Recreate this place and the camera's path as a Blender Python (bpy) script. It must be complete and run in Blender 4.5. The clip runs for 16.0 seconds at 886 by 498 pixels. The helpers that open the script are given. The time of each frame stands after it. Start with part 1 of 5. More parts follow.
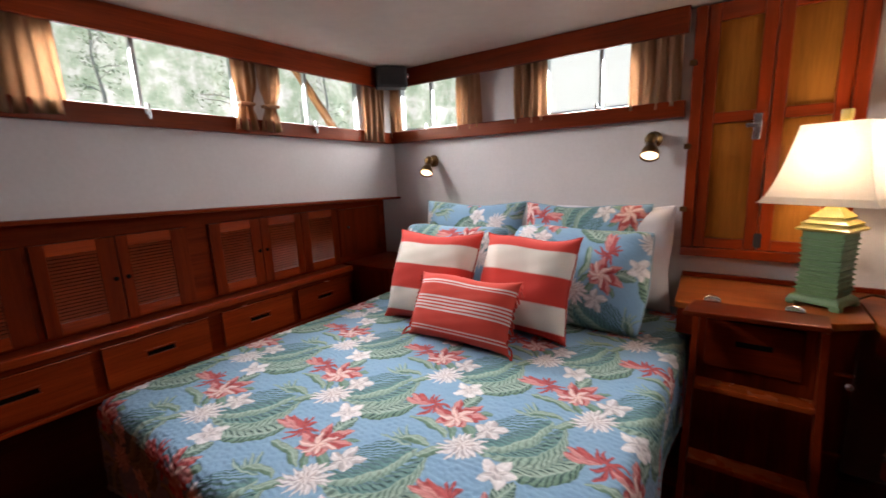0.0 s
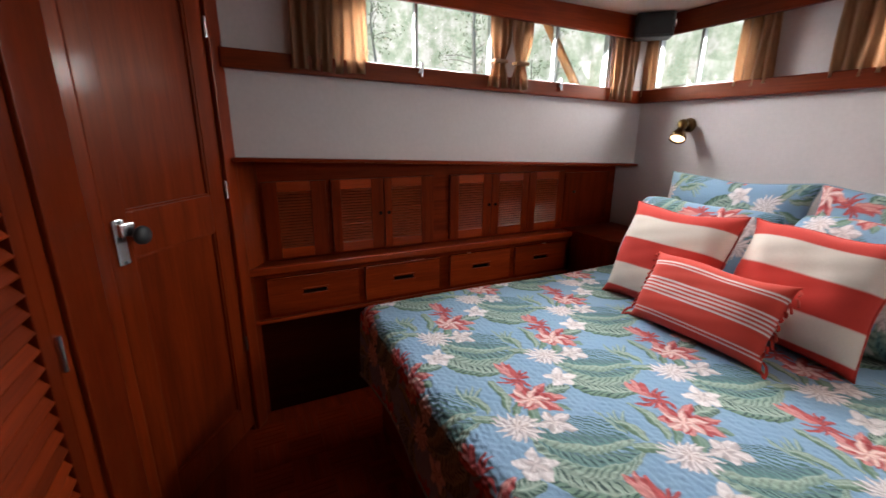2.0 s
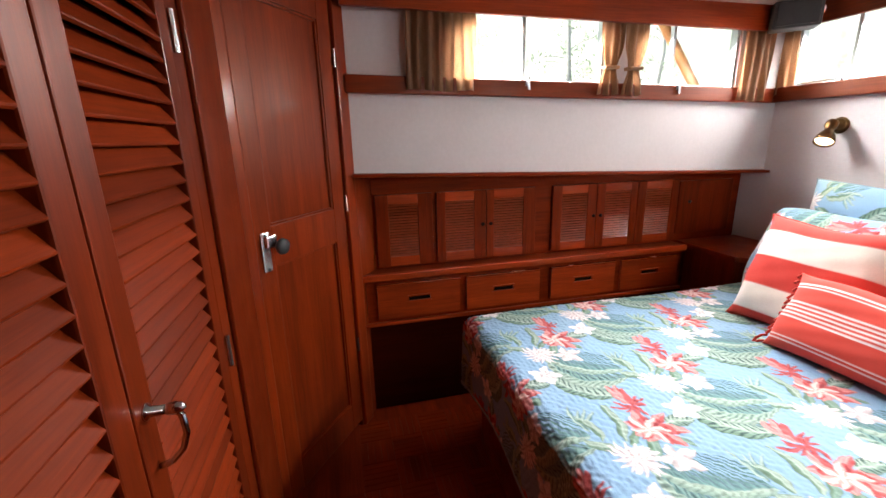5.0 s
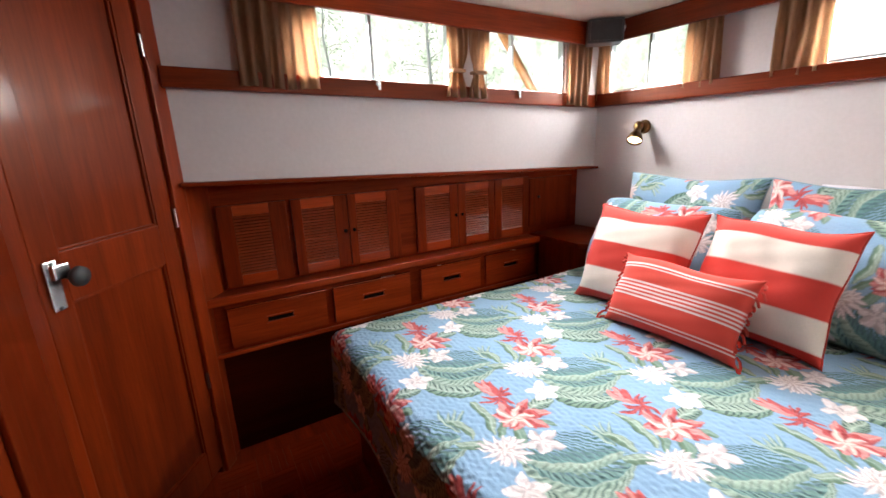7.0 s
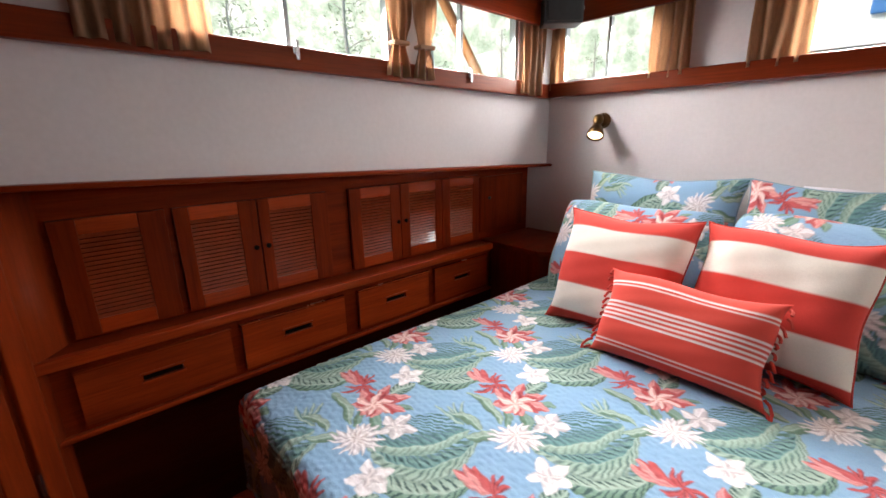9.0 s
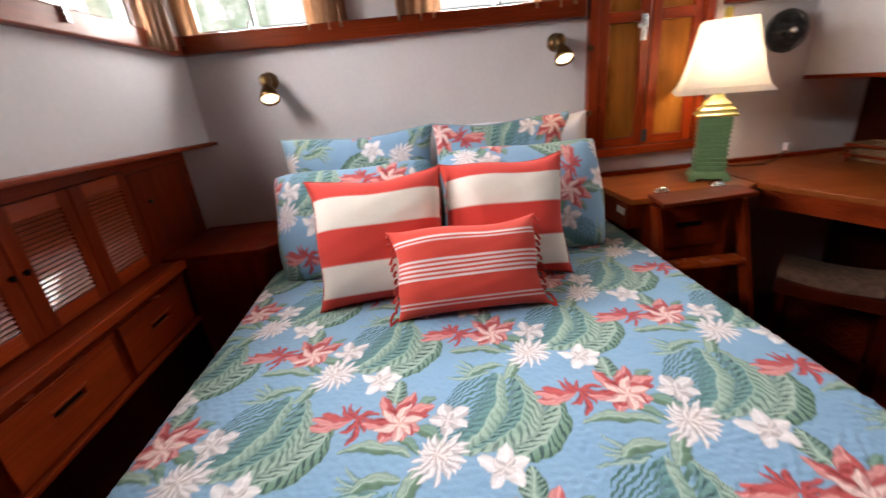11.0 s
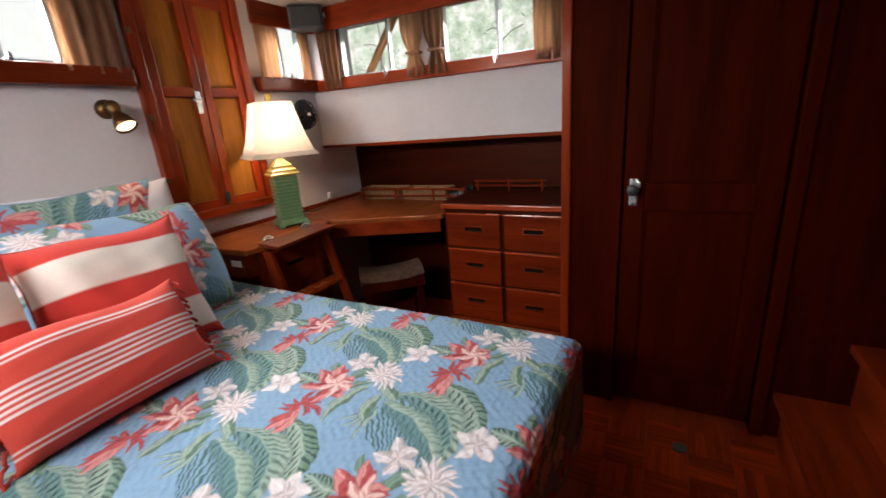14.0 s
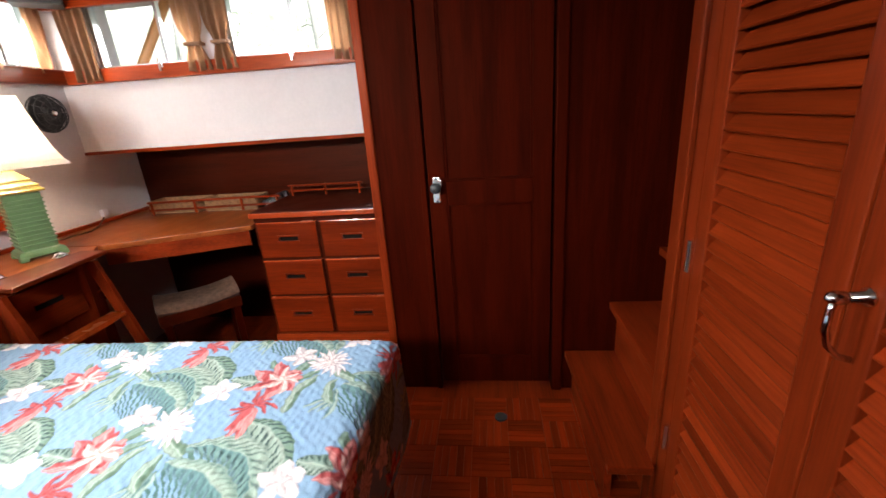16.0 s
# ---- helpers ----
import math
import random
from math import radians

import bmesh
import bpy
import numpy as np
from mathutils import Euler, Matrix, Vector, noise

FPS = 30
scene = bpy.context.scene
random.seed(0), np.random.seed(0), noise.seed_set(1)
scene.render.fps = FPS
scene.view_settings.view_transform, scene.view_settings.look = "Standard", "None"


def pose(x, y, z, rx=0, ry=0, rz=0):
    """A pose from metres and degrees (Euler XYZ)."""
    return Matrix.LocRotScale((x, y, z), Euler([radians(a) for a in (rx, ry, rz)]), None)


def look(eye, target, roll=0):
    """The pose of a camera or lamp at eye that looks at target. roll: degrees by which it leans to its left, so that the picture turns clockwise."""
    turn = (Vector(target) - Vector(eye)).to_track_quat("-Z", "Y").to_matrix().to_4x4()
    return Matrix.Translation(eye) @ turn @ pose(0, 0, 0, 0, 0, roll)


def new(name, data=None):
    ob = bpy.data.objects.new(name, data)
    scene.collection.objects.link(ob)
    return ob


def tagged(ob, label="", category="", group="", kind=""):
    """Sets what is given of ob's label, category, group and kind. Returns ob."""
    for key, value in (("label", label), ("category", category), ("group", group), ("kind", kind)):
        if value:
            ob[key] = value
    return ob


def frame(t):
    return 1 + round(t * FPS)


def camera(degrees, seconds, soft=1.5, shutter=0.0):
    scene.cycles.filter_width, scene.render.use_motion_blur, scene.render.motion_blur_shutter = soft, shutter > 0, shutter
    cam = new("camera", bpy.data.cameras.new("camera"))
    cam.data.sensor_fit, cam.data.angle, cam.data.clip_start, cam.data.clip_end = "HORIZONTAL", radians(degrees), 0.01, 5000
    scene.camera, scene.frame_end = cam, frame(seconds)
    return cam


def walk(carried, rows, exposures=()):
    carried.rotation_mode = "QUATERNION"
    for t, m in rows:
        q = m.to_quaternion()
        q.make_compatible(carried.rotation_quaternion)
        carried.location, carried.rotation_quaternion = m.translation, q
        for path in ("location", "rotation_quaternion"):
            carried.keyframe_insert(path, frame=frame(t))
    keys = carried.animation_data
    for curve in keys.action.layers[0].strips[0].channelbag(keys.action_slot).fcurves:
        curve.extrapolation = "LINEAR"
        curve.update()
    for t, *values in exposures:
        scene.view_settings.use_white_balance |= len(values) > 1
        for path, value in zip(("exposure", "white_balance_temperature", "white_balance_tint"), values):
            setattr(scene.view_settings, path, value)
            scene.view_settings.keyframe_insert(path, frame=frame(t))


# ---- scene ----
cam = camera(93.8, 16.0, soft=1.5, shutter=0.35)
PATH = [
    (0, (0.009, 0.015, 1.343), (-1.137, 1.611, 0.965), -2.3),
    (0.5, (-0.017, 0.011, 1.349), (-1.389, 1.425, 1.008), -1.7),
    (1, (-0.044, 0.005, 1.348), (-1.583, 1.223, 0.964), -0.5),
    (1.5, (-0.054, -0.013, 1.34), (-1.72, 0.989, 0.868), 0.3),
    (2, (-0.071, -0.044, 1.341), (-1.802, 0.803, 0.804), 0.5),
    (2.5, (-0.081, -0.095, 1.353), (-1.894, 0.519, 0.772), -0.6),
    (3, (-0.097, -0.133, 1.358), (-1.954, 0.294, 0.75), -1.8),
    (3.2, (-0.097, -0.136, 1.37), (-1.985, 0.242, 0.83), -1.8),
    (5.3, (-0.085, -0.116, 1.382), (-1.953, 0.373, 0.862), -1.7),
    (5.5, (-0.085, -0.115, 1.379), (-1.928, 0.432, 0.831), -2.0),
    (6, (-0.104, -0.077, 1.366), (-1.896, 0.602, 0.792), -2.3),
    (6.5, (-0.109, -0.04, 1.359), (-1.827, 0.824, 0.81), -2.0),
    (7, (-0.123, -0.027, 1.358), (-1.787, 0.962, 0.854), -2.1),
    (7.5, (-0.16, -0.013, 1.345), (-1.716, 1.111, 0.782), -2.5),
    (8, (-0.247, 0.037, 1.339), (-1.755, 1.218, 0.763), -2.7),
    (8.2, (-0.294, 0.067, 1.344), (-1.819, 1.241, 0.801), -3.0),
    (10.3, (-0.867, 0.158, 1.32), (-1.57, 1.904, 0.643), -3.3),
    (10.5, (-0.91, 0.177, 1.308), (-1.4, 1.967, 0.562), -5.2),
    (11, (-1.003, 0.195, 1.305), (-0.948, 2.057, 0.577), -5.8),
    (11.5, (-1.131, 0.186, 1.294), (-0.629, 1.969, 0.54), -7.3),
    (12, (-1.144, 0.187, 1.286), (-0.524, 1.928, 0.52), -7.1),
    (12.5, (-1.181, 0.212, 1.288), (-0.171, 1.779, 0.564), -7.3),
    (13, (-1.25, 0.22, 1.285), (0.131, 1.546, 0.706), -5.1),
    (13.5, (-1.283, 0.195, 1.281), (0.263, 1.334, 0.723), -4.3),
    (14, (-1.294, 0.163, 1.285), (0.374, 1.098, 0.698), -4.6),
    (14.5, (-1.27, 0.146, 1.279), (0.512, 0.844, 0.697), -3.4),
    (15, (-1.252, 0.125, 1.277), (0.585, 0.629, 0.67), -3.6),
    (15.5, (-1.236, 0.095, 1.28), (0.636, 0.454, 0.674), -4.0),
    (16, (-1.22, 0.065, 1.281), (0.66, 0.298, 0.641), -4.2),
]
walk(cam, [(t, look(eye, target, roll)) for t, eye, target, roll in PATH],
     [(t, stops, 6950, 16) for t, stops in ((0.0, 0.55), (1.5, 0.45), (2.0, 0.55), (3.0, 1.0), (5.5, 1.65), (6.5, 1.55), (8.0, 1.06), (10.5, 1.03), (11.0, 0.75), (12.5, 0.5), (14.5, 0.72), (15.5, 1.35), (16.0, 1.65))])

# ---- world and light ----
world = bpy.data.worlds.new("sky")
scene.world = world
world.use_nodes = True
wn = world.node_tree
sky = wn.nodes.new("ShaderNodeTexSky")
sky.sky_type, sky.sun_disc = "NISHITA", False
sky.sun_elevation, sky.sun_rotation = radians(41), radians(209)
wn.links.new(sky.outputs[0], wn.nodes["Background"].inputs[0])
wn.nodes["Background"].inputs[1].default_value = 0.15


def lamp_object(name, kind, m, energy, color, **settings):
    data = bpy.data.lights.new(name, kind)
    data.energy, data.color = energy, color
    for key, value in settings.items():
        if key == "size":
            data.size = value
        elif key == "size_y":
            data.size_y = value
        elif key == "shape":
            data.shape = value
        elif key == "radius":
            data.shadow_soft_size = value
        elif key == "angle":
            data.angle = value
        elif key == "spot":
            data.spot_size = value
        elif key == "spread":
            data.spread = value
    ob = new(name, data)
    ob.matrix_world = m
    return ob


SUN = lamp_object("sun", "SUN", look((-5, -9, 9), (0, 0, 0)), 2.2, (1.0, 0.97, 0.92), angle=radians(30))

POWER = 11.5
# daylight through each window: (centre, towards, width, height)
WINDOW_LIGHTS = [
    ((-2.10, 0.79, 1.77), (-1.1, 0.79, 0.75), 0.64, 0.27),
    ((-2.10, 1.63, 1.74), (-1.1, 1.63, 0.75), 0.56, 0.27),
    ((-1.65, 2.40, 1.75), (-1.65, 1.4, 0.75), 0.46, 0.28),
    ((-0.65, 2.40, 1.75), (-0.65, 1.4, 0.75), 0.40, 0.28),
    ((0.66, 2.40, 1.75), (0.66, 1.4, 0.75), 0.20, 0.28),
    ((1.09, 1.72, 1.72), (0.1, 1.72, 0.75), 0.48, 0.25),
    ((1.09, 1.02, 1.72), (0.1, 1.02, 0.75), 0.50, 0.25),
]
for at, to, wide, high in WINDOW_LIGHTS:
    lamp_object("window_daylight", "AREA", look(at, to), POWER * (0.38 if at[0] > 1 else 0.8 if at[0] < -1.6 and at[1] > 2.3 else 1.25) * wide * high / 0.17, (0.93, 0.97, 1.0),
                shape="RECTANGLE", size=wide, size_y=high, spread=radians(125))


# ---- materials ----
def shader(name):
    m = bpy.data.materials.new(name)
    m.use_nodes = True
    nt = m.node_tree
    return m, nt, nt.nodes["Principled BSDF"]


def ramp(nt, source, stops):
    r = nt.nodes.new("ShaderNodeValToRGB")
    while len(r.color_ramp.elements) < len(stops):
        r.color_ramp.elements.new(0.5)
    for e, (p, c) in zip(r.color_ramp.elements, stops):
        e.position, e.color = p, (*c, 1)
    nt.links.new(source, r.inputs[0])
    return r.outputs[0]


def noise_tex(nt, scale, detail=4.0, stretch=(1, 1, 1), space="Object", rough=0.55, random_offset=False):
    tc = nt.nodes.new("ShaderNodeTexCoord")
    mp = nt.nodes.new("ShaderNodeMapping")
    mp.inputs["Scale"].default_value = stretch
    nt.links.new(tc.outputs[space], mp.inputs[0])
    vec = mp.outputs[0]
    if random_offset:
        info = nt.nodes.new("ShaderNodeObjectInfo")
        mul = nt.nodes.new("ShaderNodeMath")
        mul.operation = "MULTIPLY"
        mul.inputs[1].default_value = 37.0
        nt.links.new(info.outputs["Random"], mul.inputs[0])
        nt.links.new(mul.outputs[0], mp.inputs["Location"])
    n = nt.nodes.new("ShaderNodeTexNoise")
    n.inputs["Scale"].default_value, n.inputs["Detail"].default_value, n.inputs["Roughness"].default_value = scale, detail, rough
    nt.links.new(vec, n.inputs["Vector"])
    return n.outputs["Fac"]


def mixed(nt, kind, fac, a, b):
    m = nt.nodes.new("ShaderNodeMix")
    m.data_type, m.blend_type = "RGBA", kind
    for socket, v in ((m.inputs[0], fac), (m.inputs[6], a), (m.inputs[7], b)):
        if isinstance(v, (int, float)):
            socket.default_value = v
        elif isinstance(v, tuple):
            socket.default_value = (*v, 1)
        else:
            nt.links.new(v, socket)
    return m.outputs[2]


def bump(nt, bsdf, height, strength, distance=0.002):
    b = nt.nodes.new("ShaderNodeBump")
    b.inputs["Strength"].default_value, b.inputs["Distance"].default_value = strength, distance
    nt.links.new(height, b.inputs["Height"])
    nt.links.new(b.outputs[0], bsdf.inputs["Normal"])


def wood(name, dark, light, along="z", rough=0.36, coat=0.04, vary=0.5, shine=0.16):
    """Varnished timber, grain running along one axis."""
    m, nt, b = shader(name)
    long = {"x": (1.2, 14, 14), "y": (14, 1.2, 14), "z": (14, 14, 1.2)}[along]
    fine = {"x": (6, 160, 160), "y": (160, 6, 160), "z": (160, 160, 6)}[along]
    broad = noise_tex(nt, 1.0, 5, long, rough=0.6, random_offset=True)
    grain = noise_tex(nt, 1.0, 3, fine, rough=0.7, random_offset=True)
    mid = tuple((p + q) / 2 for p, q in zip(dark, light))
    c = ramp(nt, broad, [(0.25, dark), (0.5, mid), (0.78, light)])
    g = ramp(nt, grain, [(0.35, (0.55, 0.5, 0.48)), (0.6, (1, 1, 1))])
    c = mixed(nt, "MULTIPLY", 0.55, c, g)
    info = nt.nodes.new("ShaderNodeObjectInfo")
    tone = ramp(nt, info.outputs["Random"], [(0.0, (1 - vary * 0.45,) * 3), (1.0, (1.0, 1.0, 1.0))])
    c = mixed(nt, "MULTIPLY", 1.0, c, tone)
    nt.links.new(c, b.inputs["Base Color"])
    wear = noise_tex(nt, 9.0, 4)
    r = nt.nodes.new("ShaderNodeMapRange")
    r.inputs["To Min"].default_value, r.inputs["To Max"].default_value = rough - 0.08, rough + 0.14
    nt.links.new(wear, r.inputs[0])
    nt.links.new(r.outputs[0], b.inputs["Roughness"])
    b.inputs["Coat Weight"].default_value, b.inputs["Coat Roughness"].default_value = coat, 0.12
    b.inputs["Specular IOR Level"].default_value = shine
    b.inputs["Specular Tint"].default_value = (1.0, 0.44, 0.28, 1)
    bump(nt, b, grain, 0.12, 0.001)
    return m


def plain(name, color, rough=0.5, metal=0.0, vary=0.12, scale=30.0, relief=0.1, depth=0.001, coat=0.0):
    m, nt, b = shader(name)
    n = noise_tex(nt, scale, 5)
    n2 = noise_tex(nt, scale * 0.12, 3)
    lo = tuple(v * (1 - vary) for v in color)
    c = ramp(nt, n, [(0.3, lo), (0.7, color)])
    c = mixed(nt, "MULTIPLY", 1.0, c, ramp(nt, n2, [(0.3, (1 - vary * 0.6,) * 3), (0.65, (1, 1, 1))]))
    nt.links.new(c, b.inputs["Base Color"])
    b.inputs["Roughness"].default_value, b.inputs["Metallic"].default_value = rough, metal
    b.inputs["Coat Weight"].default_value = coat
    if relief:
        bump(nt, b, n, relief, depth)
    return m


def glowing(name, color, strength):
    m, nt, b = shader(name)
    b.inputs["Base Color"].default_value = (*color, 1)
    b.inputs["Emission Color"].default_value = (*color, 1)
    b.inputs["Emission Strength"].default_value = strength
    return m


def glass(name):
    m, nt, b = shader(name)
    clear = nt.nodes.new("ShaderNodeBsdfTransparent")
    clear.inputs[0].default_value = (0.93, 0.96, 0.95, 1)
    shine = nt.nodes.new("ShaderNodeBsdfGlossy")
    shine.inputs["Roughness"].default_value = 0.03
    lw = nt.nodes.new("ShaderNodeLayerWeight")
    f = nt.nodes.new("ShaderNodeMapRange")
    f.inputs["From Min"].default_value, f.inputs["From Max"].default_value = 0.35, 1.0
    f.inputs["To Min"].default_value, f.inputs["To Max"].default_value = 0.03, 0.35
    nt.links.new(lw.outputs["Facing"], f.inputs[0])
    mx = nt.nodes.new("ShaderNodeMixShader")
    nt.links.new(f.outputs[0], mx.inputs[0])
    nt.links.new(clear.outputs[0], mx.inputs[1])
    nt.links.new(shine.outputs[0], mx.inputs[2])
    nt.links.new(mx.outputs[0], nt.nodes["Material Output"].inputs[0])
    return m


def printed(name, relief, scale, rough=0.85):
    """Cloth whose printed colours lie in the mesh's 'print' attribute, with weave and quilting."""
    m, nt, b = shader(name)
    a = nt.nodes.new("ShaderNodeAttribute")
    a.attribute_name = "print"
    weave = noise_tex(nt, 420, 2)
    c = mixed(nt, "MULTIPLY", 1.0, a.outputs["Color"], ramp(nt, weave, [(0.3, (0.88, 0.88, 0.88)), (0.7, (1, 1, 1))]))
    nt.links.new(c, b.inputs["Base Color"])
    b.inputs["Roughness"].default_value = rough
    b.inputs["Sheen Weight"].default_value = 0.04
    quilt = noise_tex(nt, scale, 3, (1.0, 1.6, 1.0))
    bump(nt, b, quilt, relief, 0.006)
    return m


def curtain_cloth(name, color):
    m, nt, b = shader(name)
    n = noise_tex(nt, 1.0, 3, (260, 260, 30))
    c = ramp(nt, n, [(0.3, tuple(v * 0.75 for v in color)), (0.7, color)])
    nt.links.new(c, b.inputs["Base Color"])
    b.inputs["Roughness"].default_value = 0.55
    b.inputs["Sheen Weight"].default_value = 0.3
    thin = nt.nodes.new("ShaderNodeBsdfTranslucent")
    nt.links.new(c, thin.inputs[0])
    mx = nt.nodes.new("ShaderNodeMixShader")
    mx.inputs[0].default_value = 0.45
    nt.links.new(b.outputs[0], mx.inputs[1])
    nt.links.new(thin.outputs[0], mx.inputs[2])
    nt.links.new(mx.outputs[0], nt.nodes["Material Output"].inputs[0])
    return m


DK, LT = (0.10, 0.0105, 0.0025), (0.31, 0.036, 0.007)
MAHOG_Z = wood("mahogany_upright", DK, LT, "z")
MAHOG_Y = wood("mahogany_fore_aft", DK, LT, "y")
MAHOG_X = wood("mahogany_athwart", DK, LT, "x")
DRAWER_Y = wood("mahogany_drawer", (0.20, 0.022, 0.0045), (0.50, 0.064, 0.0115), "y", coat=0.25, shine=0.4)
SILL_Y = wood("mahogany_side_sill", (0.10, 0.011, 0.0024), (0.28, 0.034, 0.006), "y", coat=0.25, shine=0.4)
# Aft boards stand against the window light; their shade is in this darker tone.
DRAWER_X = wood("darkened_mahogany", (0.085, 0.009, 0.0018), (0.24, 0.029, 0.005), "x", coat=0.25, shine=0.4)
# Darker timber, deepened further so its colour holds the starboard side's shade.
BULK_Z = wood("shade_deepened_bulkhead_wood", (0.019, 0.0013, 0.0004), (0.064, 0.0048, 0.0011), "z", rough=0.5, coat=0.0, shine=0.04)
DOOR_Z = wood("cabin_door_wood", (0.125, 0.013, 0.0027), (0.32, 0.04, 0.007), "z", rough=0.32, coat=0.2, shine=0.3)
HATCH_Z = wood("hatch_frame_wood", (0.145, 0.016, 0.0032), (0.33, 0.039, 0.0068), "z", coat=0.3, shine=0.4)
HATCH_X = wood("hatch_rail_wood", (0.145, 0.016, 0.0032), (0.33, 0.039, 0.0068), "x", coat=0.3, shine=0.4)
# Drawer wood again, darkened to carry the dimmer starboard light.
DESK_Y = wood("shaded_desk_drawer_wood", (0.085, 0.0078, 0.0016), (0.225, 0.0235, 0.004), "y", coat=0.1, shine=0.2)
# Lighter wood paints the reflection along the drawers' top edges.
EDGE_Y = wood("drawer_edge_highlight", (0.20, 0.026, 0.006), (0.46, 0.068, 0.014), "y", rough=0.22, coat=0.6, shine=0.5)
# Shaded copy of the fore-and-aft mahogany for recesses and parts under others.
BULK_Y = wood("shade_deepened_lining_wood", (0.021, 0.002, 0.0007), (0.07, 0.0068, 0.0017), "y", rough=0.4, coat=0.06, shine=0.2)
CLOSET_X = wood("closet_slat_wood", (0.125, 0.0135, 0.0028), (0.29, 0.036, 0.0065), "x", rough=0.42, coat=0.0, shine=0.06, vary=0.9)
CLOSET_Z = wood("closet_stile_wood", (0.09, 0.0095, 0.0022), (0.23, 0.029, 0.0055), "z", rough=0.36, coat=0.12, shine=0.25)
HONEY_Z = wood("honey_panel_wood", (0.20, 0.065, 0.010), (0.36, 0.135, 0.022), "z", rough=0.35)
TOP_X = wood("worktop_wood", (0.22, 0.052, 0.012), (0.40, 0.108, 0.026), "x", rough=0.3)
# Worktop wood again, with the desk corner's shade in its darker tone.
DESKTOP = wood("shaded_desk_top_wood", (0.165, 0.036, 0.008), (0.31, 0.078, 0.0175), "x", rough=0.32)
# Raised tone stands in for the window light falling on the treads.
STEP_X = wood("brightened_ladder_wood", (0.27, 0.039, 0.009), (0.52, 0.095, 0.019), "x", rough=0.24, coat=0.35, shine=0.4)
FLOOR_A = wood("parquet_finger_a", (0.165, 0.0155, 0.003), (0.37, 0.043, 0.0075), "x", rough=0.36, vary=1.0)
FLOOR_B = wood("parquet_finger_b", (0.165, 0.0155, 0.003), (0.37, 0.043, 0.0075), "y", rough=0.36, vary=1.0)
WHITE = plain("white_vinyl_lining", (0.63, 0.595, 0.59), 0.75, vary=0.06, scale=60, relief=0.12)
CEIL = plain("ceiling_paint", (0.52, 0.46, 0.40), 0.6, vary=0.08, scale=14, relief=0.06)
SLATM = plain("varnished_slat", (0.30, 0.045, 0.010), 0.34, vary=0.3, scale=18, relief=0.0, coat=0.35)
BLACK = plain("black_plastic", (0.02, 0.022, 0.024), 0.45, vary=0.3)
SLATE = plain("grey_metal_case", (0.035, 0.04, 0.043), 0.5, vary=0.25)
# Near-black that paints shade in slots and behind louvers; knobs use it too.
DARK = plain("shade_and_knob_black", (0.012, 0.008, 0.006), 0.8, vary=0.2)
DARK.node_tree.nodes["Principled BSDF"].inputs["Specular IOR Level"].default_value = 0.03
CHROME = plain("chrome", (0.78, 0.79, 0.8), 0.27, 1.0, vary=0.06, relief=0.0)
STEEL = plain("polished_steel", (0.62, 0.62, 0.63), 0.09, 1.0, vary=0.06, relief=0.0)
BRASS = plain("aged_brass", (0.22, 0.13, 0.055), 0.34, 1.0, vary=0.4, scale=40)
ALU = plain("window_aluminium", (0.52, 0.56, 0.57), 0.35, 0.8, vary=0.1)
GLASS = glass("window_glass")
GREEN = plain("green_glaze", (0.13, 0.235, 0.105), 0.35, vary=0.2, scale=25, coat=0.3)
YELLOW = plain("yellow_glaze", (0.44, 0.33, 0.065), 0.35, vary=0.2, scale=25, coat=0.3)
BULB = glowing("warm_bulb", (1.0, 0.84, 0.58), 25)
REFLECTOR = glowing("reflector_bulb", (1.0, 0.78, 0.50), 2.2)
STRAW = plain("straw_wicker", (0.33, 0.18, 0.085), 0.7, vary=0.45, scale=60, relief=0.4)
CORDM = plain("dark_lamp_cord", (0.10, 0.05, 0.03), 0.6, vary=0.2)
KHAKI = curtain_cloth("khaki_curtain_cloth", (0.46, 0.25, 0.13))
FLORAL = printed("floral_quilt_cloth", 0.26, 70)
FLORAL_SMOOTH = printed("floral_pillow_cloth", 0.12, 20)
STRIPE = printed("striped_cotton_cloth", 0.06, 60, 0.9)
PIPING = plain("pale_blue_piping", (0.28, 0.42, 0.50), 0.85, vary=0.2)
LINEN = plain("white_pillow_linen", (0.72, 0.7, 0.76), 0.85, vary=0.08, scale=9, relief=0.4, depth=0.006)
WOVEN = plain("woven_seat_cloth", (0.34, 0.19, 0.125), 0.9, vary=0.5, scale=45, relief=0.8, depth=0.004)
TASSEL = plain("coral_tassel_yarn", (0.52, 0.045, 0.028), 0.9, vary=0.3)


# ---- building helpers ----
def thing(name, label, category, group="", at=(0, 0, 0), turn=0.0, kind=""):
    e = new(name)
    e.empty_display_size = 0.1
    e.matrix_world = pose(*at, 0, 0, turn)
    return tagged(e, label, category, group, kind)


def part(name, bm, material, parent=None, label="", smooth=False):
    me = bpy.data.meshes.new(name)
    bmesh.ops.recalc_face_normals(bm, faces=bm.faces)
    bm.to_mesh(me)
    bm.free()
    me.materials.append(material)
    if smooth:
        for p in me.polygons:
            p.use_smooth = True
    ob = new(name, me)
    if parent:
        ob.parent = parent
    return tagged(ob, label)


def structure(name, bm, material, label, category, smooth=False):
    ob = part(name, bm, material, smooth=smooth)
    return tagged(ob, label, category, kind="structure")


